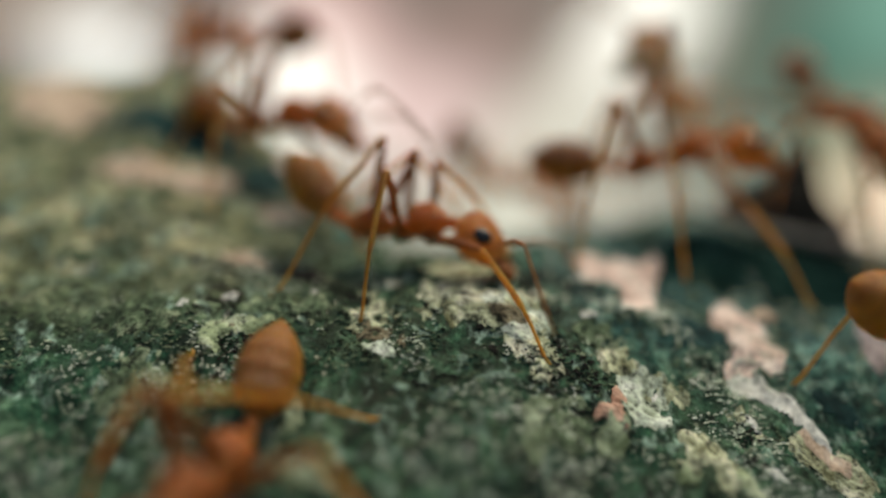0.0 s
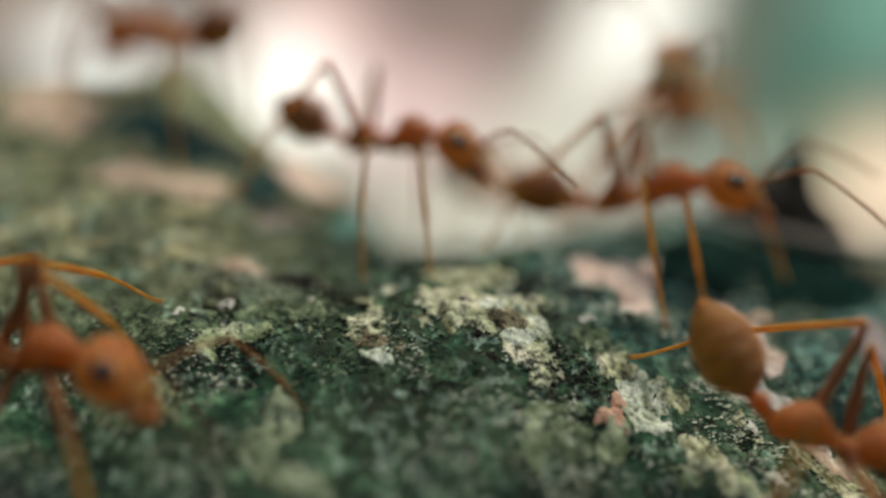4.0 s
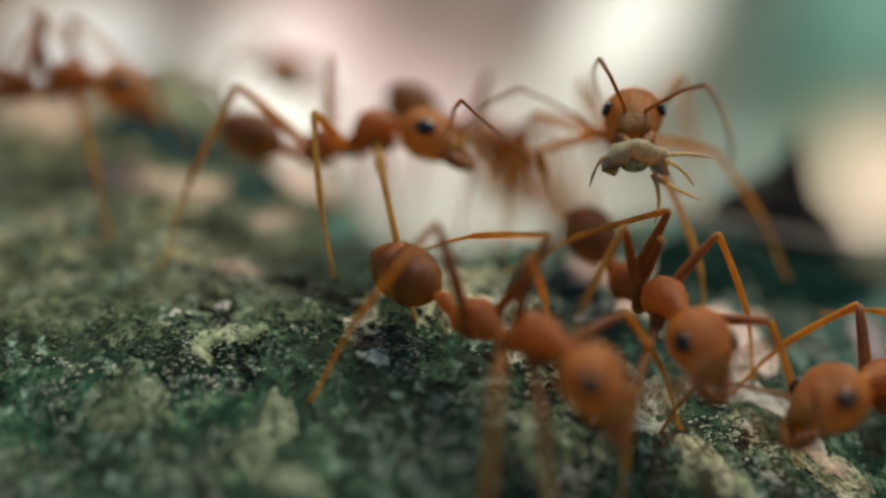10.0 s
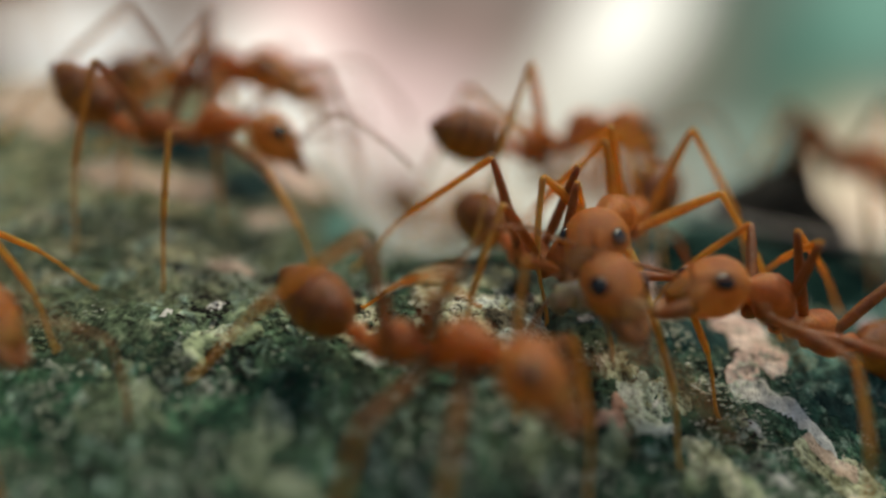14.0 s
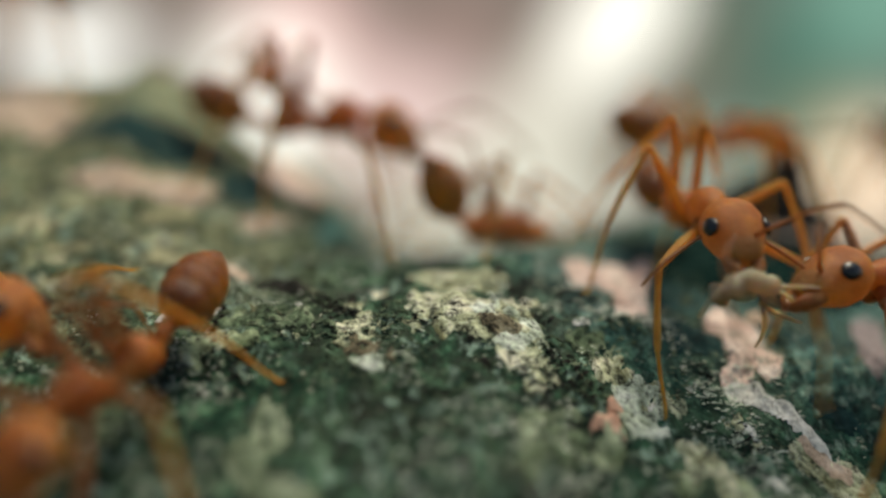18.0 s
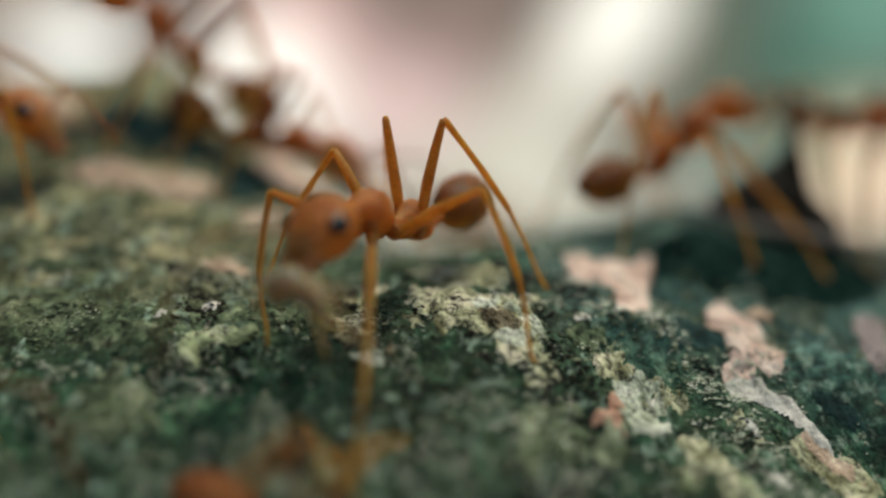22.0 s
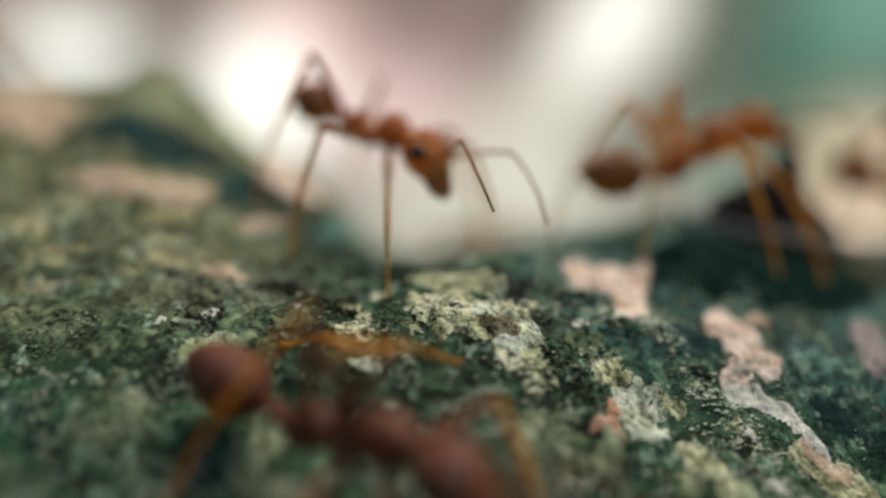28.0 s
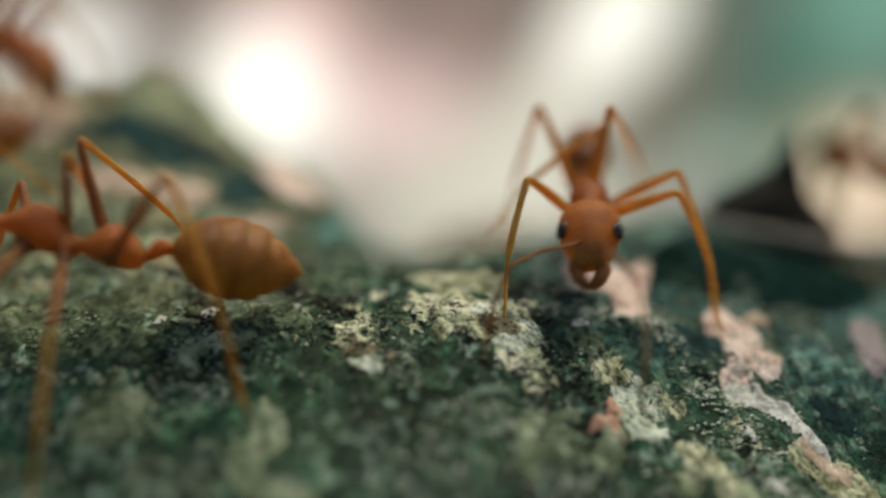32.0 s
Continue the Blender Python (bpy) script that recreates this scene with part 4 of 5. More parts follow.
# seconds, place of the body in millimetres, heading and pitch in degrees
PATHS = [
    (0.95, 50, 1.0, "orange-brown weaver ant with raised honey-coloured gaster hurrying over bark", (
        (0, -1.51, 26.84, 18.27, -16, -3), (0.5, 0.96, 26.34, 18.14, -13, 0), (1, 3.37, 25.15, 17.86, -10, 1), (1.5, 4.38, 24.73, 17.67, -3, -2),
        (2, 5.67, 24.13, 17.34, -15, -2), (2.5, 9.78, 24.83, 16.38, -45, -5), (3, 11.02, 21.79, 15.48, -35, -15), (3.6, 13.80, 20.73, 14.45, -38, -14),
        (4.6, 21.98, 20.72, 13.07, -49, -8),)),
    (1.05, 20, 1.0, "large orange-brown weaver ant with honey-coloured gaster and outstretched hind leg", (
        (0, 13.74, 24.70, 15.68, 30, -7), (0.5, 14.35, 24.76, 15.61, 31, -6), (1.5, 14.67, 24.82, 15.62, 32, -6), (2.2, 18.77, 25.35, 15.36, 27, -7),
        (3.2, 28.08, 25.35, 15.05, 19, -5),)),
    (1.05, 42, 1.0, "large orange weaver ant with raised honey-coloured gaster crossing the limb", (
        (0, -5.09, 18.57, 13.33, -104, -13), (0.5, -4.05, 18.63, 13.38, -94, -11), (1, -2.36, 18.98, 13.82, -81, -26), (1.5, 0.43, 20.62, 15.56, -68, -22),
        (2, 2.75, 21.08, 15.38, -35, -18), (2.5, 4.87, 21.33, 14.89, -28, -18), (3, 6.45, 21.10, 14.64, -21, -15), (3.5, 8.43, 21.47, 14.03, -6, -21),
        (5.5, 11.18, 20.44, 13.08, -40, -16), (6, 11.89, 20.08, 12.34, -49, -18), (6.6, 12.61, 18.74, 11.14, -61, -6), (7.6, 19.80, 18.26, 8.53, -94, 8),)),
    (1.0, 18, 1.0, "orange-brown weaver ant with brown gaster walking on bark", (
        (0, 7.06, 31.10, 20.44, 1, 12), (1, 7.91, 29.65, 19.66, -2, 11), (1.5, 7.67, 29.62, 19.69, -2, 11), (2, 7.64, 29.76, 19.83, -2, 10),
        (2.5, 6.71, 30.19, 20.15, -2, 13), (3, 5.04, 30.04, 20.39, -18, 21), (3.5, 5.31, 29.85, 19.94, -23, 15), (5.5, 8.87, 26.53, 18.01, -6, -5),
        (6, 7.56, 26.32, 18.39, -20, -8), (7, 7.79, 25.95, 17.92, -28, -8), (7.5, 8.10, 25.25, 17.25, -21, -12), (8, 8.72, 24.74, 16.35, -2, -19),
        (8.5, 8.49, 24.24, 15.97, -10, -23), (9, 8.19, 23.92, 15.92, -31, -21), (9.5, 6.84, 23.87, 16.05, -43, -26), (10, 5.28, 24.21, 16.78, -69, -15),
        (10.5, 4.04, 24.37, 16.94, -87, -10), (11, 3.46, 24.37, 16.98, -91, -9), (11.5, 3.50, 24.09, 16.62, -82, -11), (12, 3.91, 23.84, 16.22, -71, -11),
        (12.5, 3.75, 24.00, 16.42, -59, -12), (13, 3.45, 24.09, 16.63, -49, -12), (13.5, 3.04, 24.86, 17.51, -38, -11), (14, 2.77, 25.00, 17.60, -58, -7),
        (14.5, 1.68, 25.61, 18.11, -51, -9), (15, 0.40, 25.61, 18.09, -63, -12), (15.5, -1.08, 25.57, 18.08, -80, -13), (16, -2.48, 25.42, 18.13, -94, -13),
        (16.5, -3.13, 24.14, 18.08, -102, -8), (17, -4.05, 22.23, 16.79, -114, -14), (17.5, -6.64, 20.85, 15.81, -130, -28), (18, -7.42, 20.56, 15.46, -115, -20),
        (18.5, -9.76, 20.15, 14.81, -101, -7), (19.2, -14.37, 19.40, 13.66, -94, 0), (20.2, -21.69, 18.99, 12.29, -80, 13),)),
    (1.0, 8, 1.0, "orange-brown weaver ant with brown gaster walking on bark", (
        (0, -22.59, 19.37, 12.59, -17, 7), (1.5, -20.50, 19.90, 13.51, -15, 6), (2.5, -13.70, 20.02, 14.49, -8, 3), (3, -12.59, 20.05, 14.61, -11, 3),
        (3.5, -11.72, 20.25, 14.87, -13, 2), (4.5, -7.71, 22.03, 16.68, -18, -3), (5.5, -3.64, 23.70, 18.03, -24, -8), (6, -0.49, 24.04, 17.89, -17, -5),
        (6.5, 0.36, 24.02, 17.84, -6, -5), (7, 0.49, 23.91, 17.67, -13, -2), (7.5, 1.29, 23.59, 17.48, -6, -4), (8, 1.73, 23.25, 17.27, -15, -4),
        (8.5, 1.81, 22.98, 17.08, -15, -7), (9, 1.97, 22.51, 16.89, -20, -8), (9.5, 2.12, 21.97, 16.58, -19, -11), (10, 1.52, 21.62, 16.21, -39, -14),
        (10.5, 0.88, 20.87, 15.81, -28, -20), (11, 0.48, 20.70, 15.55, -39, -12), (11.5, 2.31, 20.48, 15.07, -29, -14), (12, 3.79, 20.03, 13.85, -36, -15),
        (12.5, 4.89, 19.24, 12.79, -35, -17), (13.2, 6.74, 17.91, 10.20, -63, -8), (14.4, 6.68, 12.20, 2.93, -99, 41),)),
    (1.08, 10, 1.0, "big reddish weaver ant with broad head meeting others", (
        (0, 30.48, 25.35, 12.04, -162, 11), (8.2, 29.07, 25.35, 12.13, -162, 12), (8.9, 19.93, 23.77, 13.30, -157, 11), (9.5, 13.47, 23.09, 14.21, -155, 8),
        (10, 11.59, 23.21, 14.45, -154, 8), (10.5, 11.73, 23.79, 14.94, -157, 18), (11, 11.54, 23.87, 15.07, -156, 22), (11.5, 11.42, 24.04, 15.28, -156, 24),
        (12, 11.23, 24.29, 15.63, -148, 24), (12.5, 10.57, 24.28, 15.71, -148, 22), (13, 10.23, 24.39, 15.85, -150, 23), (13.5, 9.19, 24.47, 16.14, -156, 23),
        (14, 8.82, 24.43, 16.19, -157, 24), (14.5, 9.31, 24.51, 16.15, -160, 26), (16.5, 10.92, 24.71, 16.18, -156, 24), (17, 11.47, 24.97, 16.43, -156, 24),
        (17.5, 11.38, 24.87, 16.31, -159, 25), (18, 12.41, 25.24, 16.63, -158, 20), (18.5, 15.61, 25.35, 16.22, -163, 14), (19.2, 20.55, 25.65, 15.22, -165, 14),
        (20.2, 26.50, 22.27, 15.00, -160, 12),)),
    (1.0, 30, 1.0, "orange-brown weaver ant with brown gaster walking on bark", (
        (0, -23.01, 22.70, 15.74, -5, 2), (10, -18.80, 23.01, 16.78, -20, 2), (11, -11.16, 22.72, 17.25, -26, 1), (11.5, -4.88, 22.11, 16.78, -31, -2),
        (12, -4.59, 22.09, 16.74, -33, 0), (12.5, -4.57, 22.10, 16.75, -35, 0), (13, -3.05, 21.82, 16.49, -37, 1), (13.5, -1.51, 21.77, 16.49, -33, 4),
        (14, -0.25, 21.14, 15.95, -30, -2), (14.5, -1.09, 20.63, 15.44, -44, -4), (15, -0.10, 19.23, 13.91, -59, -4), (15.6, 1.22, 17.12, 11.34, -75, -1),
        (16.4, 1.94, 11.38, 4.18, -89, 43),)),
    (0.98, 15, 1.0, "orange-brown weaver ant with brown gaster walking on bark", (
        (0, -25.10, 23.68, 16.15, -15, 2), (13, -19.19, 23.16, 16.75, -19, 3), (14, -12.78, 22.46, 16.78, -22, 0), (14.5, -9.17, 23.21, 17.74, -19, 5),
        (15.5, -9.97, 23.28, 17.71, -17, 5), (16.5, -15.00, 24.23, 18.08, -18, 3), (17, -13.61, 24.09, 18.10, -17, 3), (17.5, -12.18, 22.79, 17.05, -18, 3),
        (18, -12.21, 22.55, 16.83, -19, 5), (18.5, -14.46, 22.40, 16.50, -21, 4), (19.5, -21.04, 22.69, 15.89, -20, 4),)),
    (1.04, 25, 1.0, "slender orange weaver ant walking over the crest", (
        (0, -27.03, 27.56, 19.22, 6, 5), (5.5, -21.39, 27.50, 19.75, 5, 4), (6.5, -15.13, 27.15, 19.91, 6, 7), (7, -9.08, 26.52, 20.13, 9, 11),
        (7.5, -7.18, 26.42, 20.53, 8, 11), (8, -6.90, 27.15, 20.90, 6, 15), (8.5, -6.78, 27.93, 21.01, 1, 12), (9, -6.05, 28.06, 21.12, -8, 10),
        (9.5, -4.61, 27.31, 21.18, 6, 12), (10, -2.91, 28.00, 20.91, -24, 8), (10.5, -1.55, 28.00, 20.83, -23, 10), (11, -0.40, 28.00, 20.78, -25, 12),
        (11.5, 0.07, 28.00, 21.03, -14, 17), (12, 1.44, 28.04, 21.10, -17, 19), (12.5, 1.96, 28.14, 21.04, -6, 19), (13, 2.54, 28.28, 20.97, -8, 19),
        (13.5, 2.87, 29.63, 20.97, 23, 14), (14, 3.73, 30.60, 20.94, 29, 11), (14.5, 3.54, 32.20, 20.41, 36, 6), (16.5, 9.52, 33.51, 20.74, 21, 10),
        (17, 9.72, 34.30, 20.70, 19, 12), (18, 9.91, 34.22, 21.15, 25, 5), (19, 9.35, 32.89, 20.84, 24, 24), (20, 8.63, 33.01, 20.99, 29, 29),
        (21, 7.69, 32.78, 20.72, 42, 29), (22, 8.10, 32.82, 20.84, 31, 33), (23, 8.53, 32.80, 20.89, 30, 32), (23.5, 8.90, 32.91, 21.19, 19, 38),
        (24, 9.15, 32.77, 21.44, 1, 41), (25, 10.43, 33.17, 21.63, 35, 28), (25.5, 9.59, 32.98, 21.18, 20, 28), (27.5, 8.92, 32.78, 20.92, 9, 25),
        (28, 8.79, 32.71, 20.75, 24, 24), (29, 7.98, 32.59, 20.71, 36, 21), (29.5, 6.50, 30.68, 20.17, -61, 22), (30, 5.13, 28.69, 19.45, -70, 8),
        (30.5, 4.91, 28.33, 19.36, -73, 7), (31, 4.80, 28.27, 19.35, -73, 7), (31.6, 4.80, 28.19, 19.31, -76, 6), (31.8, 4.75, 28.21, 19.33, -80, 3),
        (32, 4.20, 27.62, 19.19, -97, -13),)),
    (0.94, 25, 1.0, "small dark-backed weaver ant beyond the crest", (
        (0, -6.15, 31.38, 21.54, -29, 3), (0.5, -5.22, 31.58, 21.48, -19, 2), (1, -4.23, 31.93, 21.25, -15, -2), (1.5, -3.11, 30.61, 21.04, -25, -4),
        (2, -2.22, 29.57, 20.91, -26, -5), (3, -1.98, 29.58, 20.94, -24, -3), (3.5, -2.01, 29.64, 21.03, -21, -1), (5.5, -1.57, 29.56, 20.92, -22, -8),
        (6, -1.28, 29.37, 20.97, -28, -9), (7, -0.92, 29.41, 21.11, -30, -6), (8, -0.14, 28.95, 21.46, 44, 3), (9, 0.29, 29.32, 21.35, 48, -1),
        (10, 0.97, 32.36, 21.09, 47, -5), (11, 2.32, 37.65, 20.08, 34, -3), (12, 3.48, 39.86, 19.14, 37, -4), (13, 5.40, 40.99, 18.80, 39, -4),
        (14, 6.47, 42.15, 19.11, 41, -1), (16, 11.39, 43.15, 18.90, 37, -4), (18, 27.18, 40.33, 16.36, 22, -7),)),
    (1.02, 20, 1.0, "amber weaver ant carrying a white larva in its jaws", (
        (0, 7.82, 37.27, 23.90, -111, 23), (3.5, 8.49, 36.73, 23.45, -107, 23), (5.5, 8.44, 34.47, 22.39, -107, 29), (6, 8.38, 33.44, 22.46, -104, 34),
        (7, 8.68, 32.52, 22.75, -103, 25), (7.5, 8.59, 31.07, 22.28, -101, 21), (8, 8.78, 30.60, 21.86, -104, 16), (9, 8.30, 29.93, 21.35, -105, 13),
        (9.5, 7.48, 29.66, 21.40, -103, 12), (10, 5.26, 28.00, 21.34, -96, 9), (10.5, 5.18, 28.01, 21.49, -96, 11), (11, 6.68, 28.64, 21.09, -101, 8),
        (11.5, 8.52, 30.31, 21.52, -96, 15), (12, 10.28, 29.56, 20.80, -69, 14), (12.5, 10.46, 29.76, 20.93, -71, 16), (13, 10.82, 29.78, 20.89, -77, 22),
        (13.5, 8.70, 28.51, 19.94, -91, 2), (14, 4.81, 26.17, 18.55, -117, -4), (14.5, 5.32, 26.73, 18.65, -120, 2), (16.5, 6.19, 25.35, 17.87, -90, -2),
        (17, 5.61, 25.35, 18.08, -95, -1), (17.5, 6.16, 26.13, 18.57, -88, 1), (18, 7.12, 26.78, 18.84, -83, -3), (18.5, 9.65, 27.21, 18.91, -56, -6),
        (19, 9.86, 27.65, 19.24, -60, 3), (19.5, 7.82, 28.65, 20.03, -95, -1), (20, 6.07, 28.25, 20.18, -109, -6), (20.5, 4.92, 27.94, 19.79, -121, -6),
        (21, 0.94, 25.41, 19.13, -124, 5), (21.5, -0.77, 24.75, 18.67, -116, 5), (22, -1.42, 24.39, 18.62, -124, 3), (22.5, -3.17, 24.08, 18.46, -122, 4),
        (23, -3.78, 24.40, 18.81, -123, 12), (23.3, -4.67, 25.76, 19.66, -226, 16), (23.5, -5.46, 28.30, 20.26, -223, 25), (24, -8.67, 30.79, 20.74, -225, 22),
        (24.5, -10.44, 30.96, 21.37, -223, 15), (25, -12.39, 31.58, 22.53, -219, 12), (25.5, -14.56, 33.05, 23.53, -214, 11), (26.5, -19.21, 33.82, 24.33, -205, 9),)),
    (1.0, 45, 1.0, "orange-brown weaver ant with brown gaster walking on bark", (
        (0, -32.33, 29.31, 21.05, 1, 3), (11, -26.24, 29.50, 21.53, 1, 2), (12, -18.40, 28.85, 21.28, 3, 1), (12.5, -15.52, 28.44, 21.07, 3, 1),
        (13, -15.26, 28.72, 21.36, 5, 5), (13.5, -13.81, 28.38, 21.14, 4, 4), (14, -7.70, 28.92, 21.16, 4, -1), (14.5, -4.46, 29.73, 20.49, -40, 1),
        (15.5, -1.89, 30.22, 20.27, 47, -1), (16.5, -0.06, 31.99, 20.18, 52, -2), (17, 0.55, 33.90, 20.15, 53, -2), (17.5, 1.01, 37.08, 19.05, 56, -10),
        (18, 1.86, 32.03, 18.11, 53, -7), (19, 2.05, 34.05, 17.72, 60, -8), (20, 4.52, 50.38, 16.15, 35, -6), (22, 8.55, 55.23, 13.99, 39, -8),)),
    (1.06, 20, 1.0, "orange-brown weaver ant with brown gaster walking on bark", (
        (0, -31.79, 30.68, 22.53, 0, 5), (8, -23.94, 31.25, 22.77, -2, 4), (9.5, -15.02, 31.03, 22.76, -1, 2), (10, -13.13, 30.83, 22.76, -7, 2),
        (11, -11.06, 30.50, 22.86, -17, 4), (12, -9.91, 31.32, 23.17, -15, 6), (13, -8.63, 32.13, 22.98, -18, 4), (14, -8.15, 32.84, 23.02, -25, 6),
        (14.5, -8.70, 31.04, 22.46, -26, 4), (16.5, -9.51, 30.23, 22.27, -23, 6), (17, -8.66, 31.11, 22.49, -19, 10), (17.5, -6.07, 33.06, 22.56, -26, 4),
        (18, -4.20, 32.66, 21.71, -12, -1), (18.5, -1.98, 30.53, 20.92, -30, -8), (19, 0.43, 33.48, 19.98, 37, -5), (19.5, 0.98, 35.88, 20.00, 31, -11),
        (20, 1.51, 37.36, 19.21, 36, -12), (21, 2.74, 47.44, 17.41, 33, -11), (22, 1.77, 49.45, 16.54, 50, -10), (23, 3.24, 53.90, 14.67, 45, -11),)),
    (0.92, 22, 1.0, "orange-brown weaver ant with brown gaster walking on bark", (
        (0, -8.58, 57.78, 15.28, -166, 0), (17.9, -7.51, 56.20, 15.95, -162, 1), (18.2, -4.75, 30.42, 19.49, -124, -9), (18.5, -5.69, 27.18, 19.26, -129, -24),
        (19, -6.41, 26.46, 19.74, -174, -9), (19.5, -8.49, 28.00, 20.75, -173, 1), (20, -11.04, 29.03, 21.59, -174, 3), (20.5, -13.37, 29.73, 21.96, -177, 6),
        (21.2, -19.82, 30.60, 22.43, -178, 4),)),
    (1.0, 20, 1.0, "orange-brown weaver ant with brown gaster walking on bark", (
        (0, -29.79, 32.74, 22.60, -1, 1), (20, -21.85, 33.42, 22.89, -3, -2), (21, -13.20, 31.51, 21.85, -15, -5), (22, -5.68, 32.79, 20.86, -20, -10),
        (22.5, -0.94, 33.52, 20.57, 41, -11), (23, 1.65, 38.16, 19.16, 36, -19), (23.5, 3.38, 39.26, 19.30, 35, -5), (24, 3.53, 40.08, 18.92, 39, -10),
        (24.5, 3.28, 41.07, 18.74, 46, -12), (25, 3.99, 48.97, 17.12, 59, -10), (26, 4.90, 54.03, 14.93, 51, -8),)),
    (0.95, 4, 1.0, "orange-brown weaver ant with brown gaster walking on bark", (
        (0, -23.93, 37.02, 28.01, -171, 12), (18, -17.95, 36.79, 27.29, -171, 12), (19.5, -10.22, 32.50, 24.37, -171, 38), (20, -9.34, 33.68, 24.52, -169, 41),
        (21, -9.20, 33.34, 24.34, -169, 43), (22, -9.19, 33.20, 24.31, -168, 41), (22.6, -8.67, 31.49, 24.33, -68, -3), (23, -7.10, 31.17, 23.67, -18, -9),
        (23.5, -8.14, 31.08, 23.41, -15, -8), (24, -9.67, 31.01, 22.72, -6, -2), (24.5, -9.40, 32.02, 23.17, -114, 6), (25, -9.75, 31.57, 23.24, -175, 9),
        (25.5, -9.91, 31.84, 23.54, -174, 11), (26.5, -8.56, 32.13, 23.86, -49, -15), (27.5, -3.77, 31.79, 22.18, -36, -23), (28, -2.01, 30.14, 21.27, -44, -14),
        (28.3, -1.72, 29.67, 20.75, -48, -14), (28.6, -1.40, 29.19, 20.32, -55, -10), (29, -1.31, 28.70, 20.34, -57, -4), (29.2, -1.58, 28.71, 20.67, -60, -5),
        (29.5, -2.51, 28.76, 21.18, -59, -6), (29.8, -5.29, 30.60, 21.22, -70, -16), (30, -5.55, 30.60, 21.39, -76, -15), (30.1, -6.04, 30.60, 21.39, -79, -15),
        (30.4, -7.90, 29.51, 21.17, -83, -11), (30.7, -9.79, 27.85, 20.41, -98, -17), (31, -12.15, 27.69, 20.32, -109, -20), (31.4, -16.13, 27.48, 19.94, -141, -16),)),
    (1.05, 15, 1.0, "dark red weaver ant close before the crest", (
        (0, -22.66, 20.77, 14.17, -16, 5), (21, -16.93, 21.16, 15.32, -21, 4), (22, -13.72, 21.00, 15.50, -21, 5), (22.5, -12.03, 20.85, 15.48, -22, 5),
        (23, -11.95, 20.92, 15.56, -22, 5), (23.5, -12.67, 21.30, 15.87, -20, 5), (24.5, -12.85, 21.45, 15.98, -22, 6), (25, -11.86, 22.24, 16.81, -2, -3),
        (25.5, -9.04, 22.32, 17.03, -5, -1), (26.5, -5.45, 21.41, 16.21, -33, 4), (27.5, -3.27, 20.31, 15.16, -34, 1), (28, -1.85, 19.64, 14.51, -32, -5),
        (28.3, -1.37, 19.49, 14.34, -37, -2), (28.6, -0.83, 19.18, 14.00, -40, -2), (29, -0.12, 18.88, 13.69, -41, -4), (29.5, 0.89, 18.44, 13.16, -44, -2),
        (30, 1.11, 18.05, 12.65, -50, 1), (30.7, 2.53, 17.30, 11.10, -60, 2), (32, 3.44, 11.71, 3.70, -97, 44),)),
    (1.02, -4, 1.32, "orange-brown weaver ant with big honey-coloured gaster crossing the crest", (
        (0, 27.50, 21.86, 13.28, 113, -5), (27, 26.58, 22.15, 13.01, 121, -4), (28.5, 16.51, 21.95, 13.59, 145, -3), (29, 13.59, 21.28, 13.54, 146, 2),
        (29.2, 12.14, 21.23, 13.61, 148, 8), (29.5, 8.97, 21.36, 14.18, 152, 12), (29.8, 7.75, 21.77, 14.53, 153, 14), (30, 6.68, 22.02, 14.57, 156, 17),
        (30.4, 4.38, 23.07, 15.58, 157, 13), (30.7, 2.96, 22.84, 15.84, 153, 14), (31, 1.57, 22.92, 16.48, 162, 14), (31.3, -1.22, 23.30, 16.91, 161, 9),
        (31.6, -4.23, 23.27, 17.84, 168, 8), (31.8, -6.71, 23.12, 18.16, 188, 11), (32, -9.11, 23.45, 18.35, 190, 9),)),
    (1.0, 20, 1.0, "orange-brown weaver ant with brown gaster walking on bark", (
        (0, -24.45, 20.86, 13.83, -2, 2), (20, -16.48, 21.10, 15.28, -9, 5), (20.6, -13.61, 20.85, 15.33, -8, 6), (21, -11.86, 20.64, 15.29, -18, 0),
        (21.5, -5.64, 19.26, 14.01, -22, -2), (22, -1.85, 17.89, 12.48, -31, 4), (22.5, 1.25, 18.54, 13.21, -28, 11), (23, 6.87, 19.43, 12.41, -35, 22),
        (23.5, 10.66, 19.06, 12.02, -39, 24), (24.2, 18.99, 19.12, 10.18, -50, 31),)),
    (0.95, 20, 1.0, "orange-brown weaver ant with brown gaster walking on bark", (
        (0, -9.00, 37.19, 24.81, 146, 9), (1, -9.00, 37.42, 24.95, 146, 10), (2, -9.27, 36.96, 24.93, 146, 10), (3, -9.91, 35.60, 24.81, 145, 11),
        (3.5, -10.51, 34.89, 24.83, 144, 11), (5.5, -12.63, 36.28, 25.53, 146, 12), (6, -13.76, 37.07, 25.93, 148, 14), (7, -16.53, 37.50, 26.42, 150, 14),
        (8, -22.89, 37.73, 26.97, 153, 16), (27, -21.87, 37.84, 26.65, 242, -13), (29, -18.91, 37.35, 26.31, 327, -10), (30, -17.69, 37.26, 26.21, 331, -13),
        (32, -15.75, 34.81, 24.57, 328, -17),)),
    (0.85, 50, 1.0, "orange-brown weaver ant with brown gaster walking on bark", (
        (0, -7.62, 57.40, 15.66, -116, 3), (8, -7.51, 49.08, 20.45, -96, 23), (9, -6.36, 39.05, 23.20, -93, 6), (10, -6.59, 38.58, 23.72, -88, 8),
        (12, -6.58, 38.58, 23.73, -86, 10), (14.5, -5.59, 38.88, 22.74, -74, 9), (16.5, -5.12, 38.58, 22.89, -82, 9), (17, -5.86, 38.58, 23.33, -85, 9),
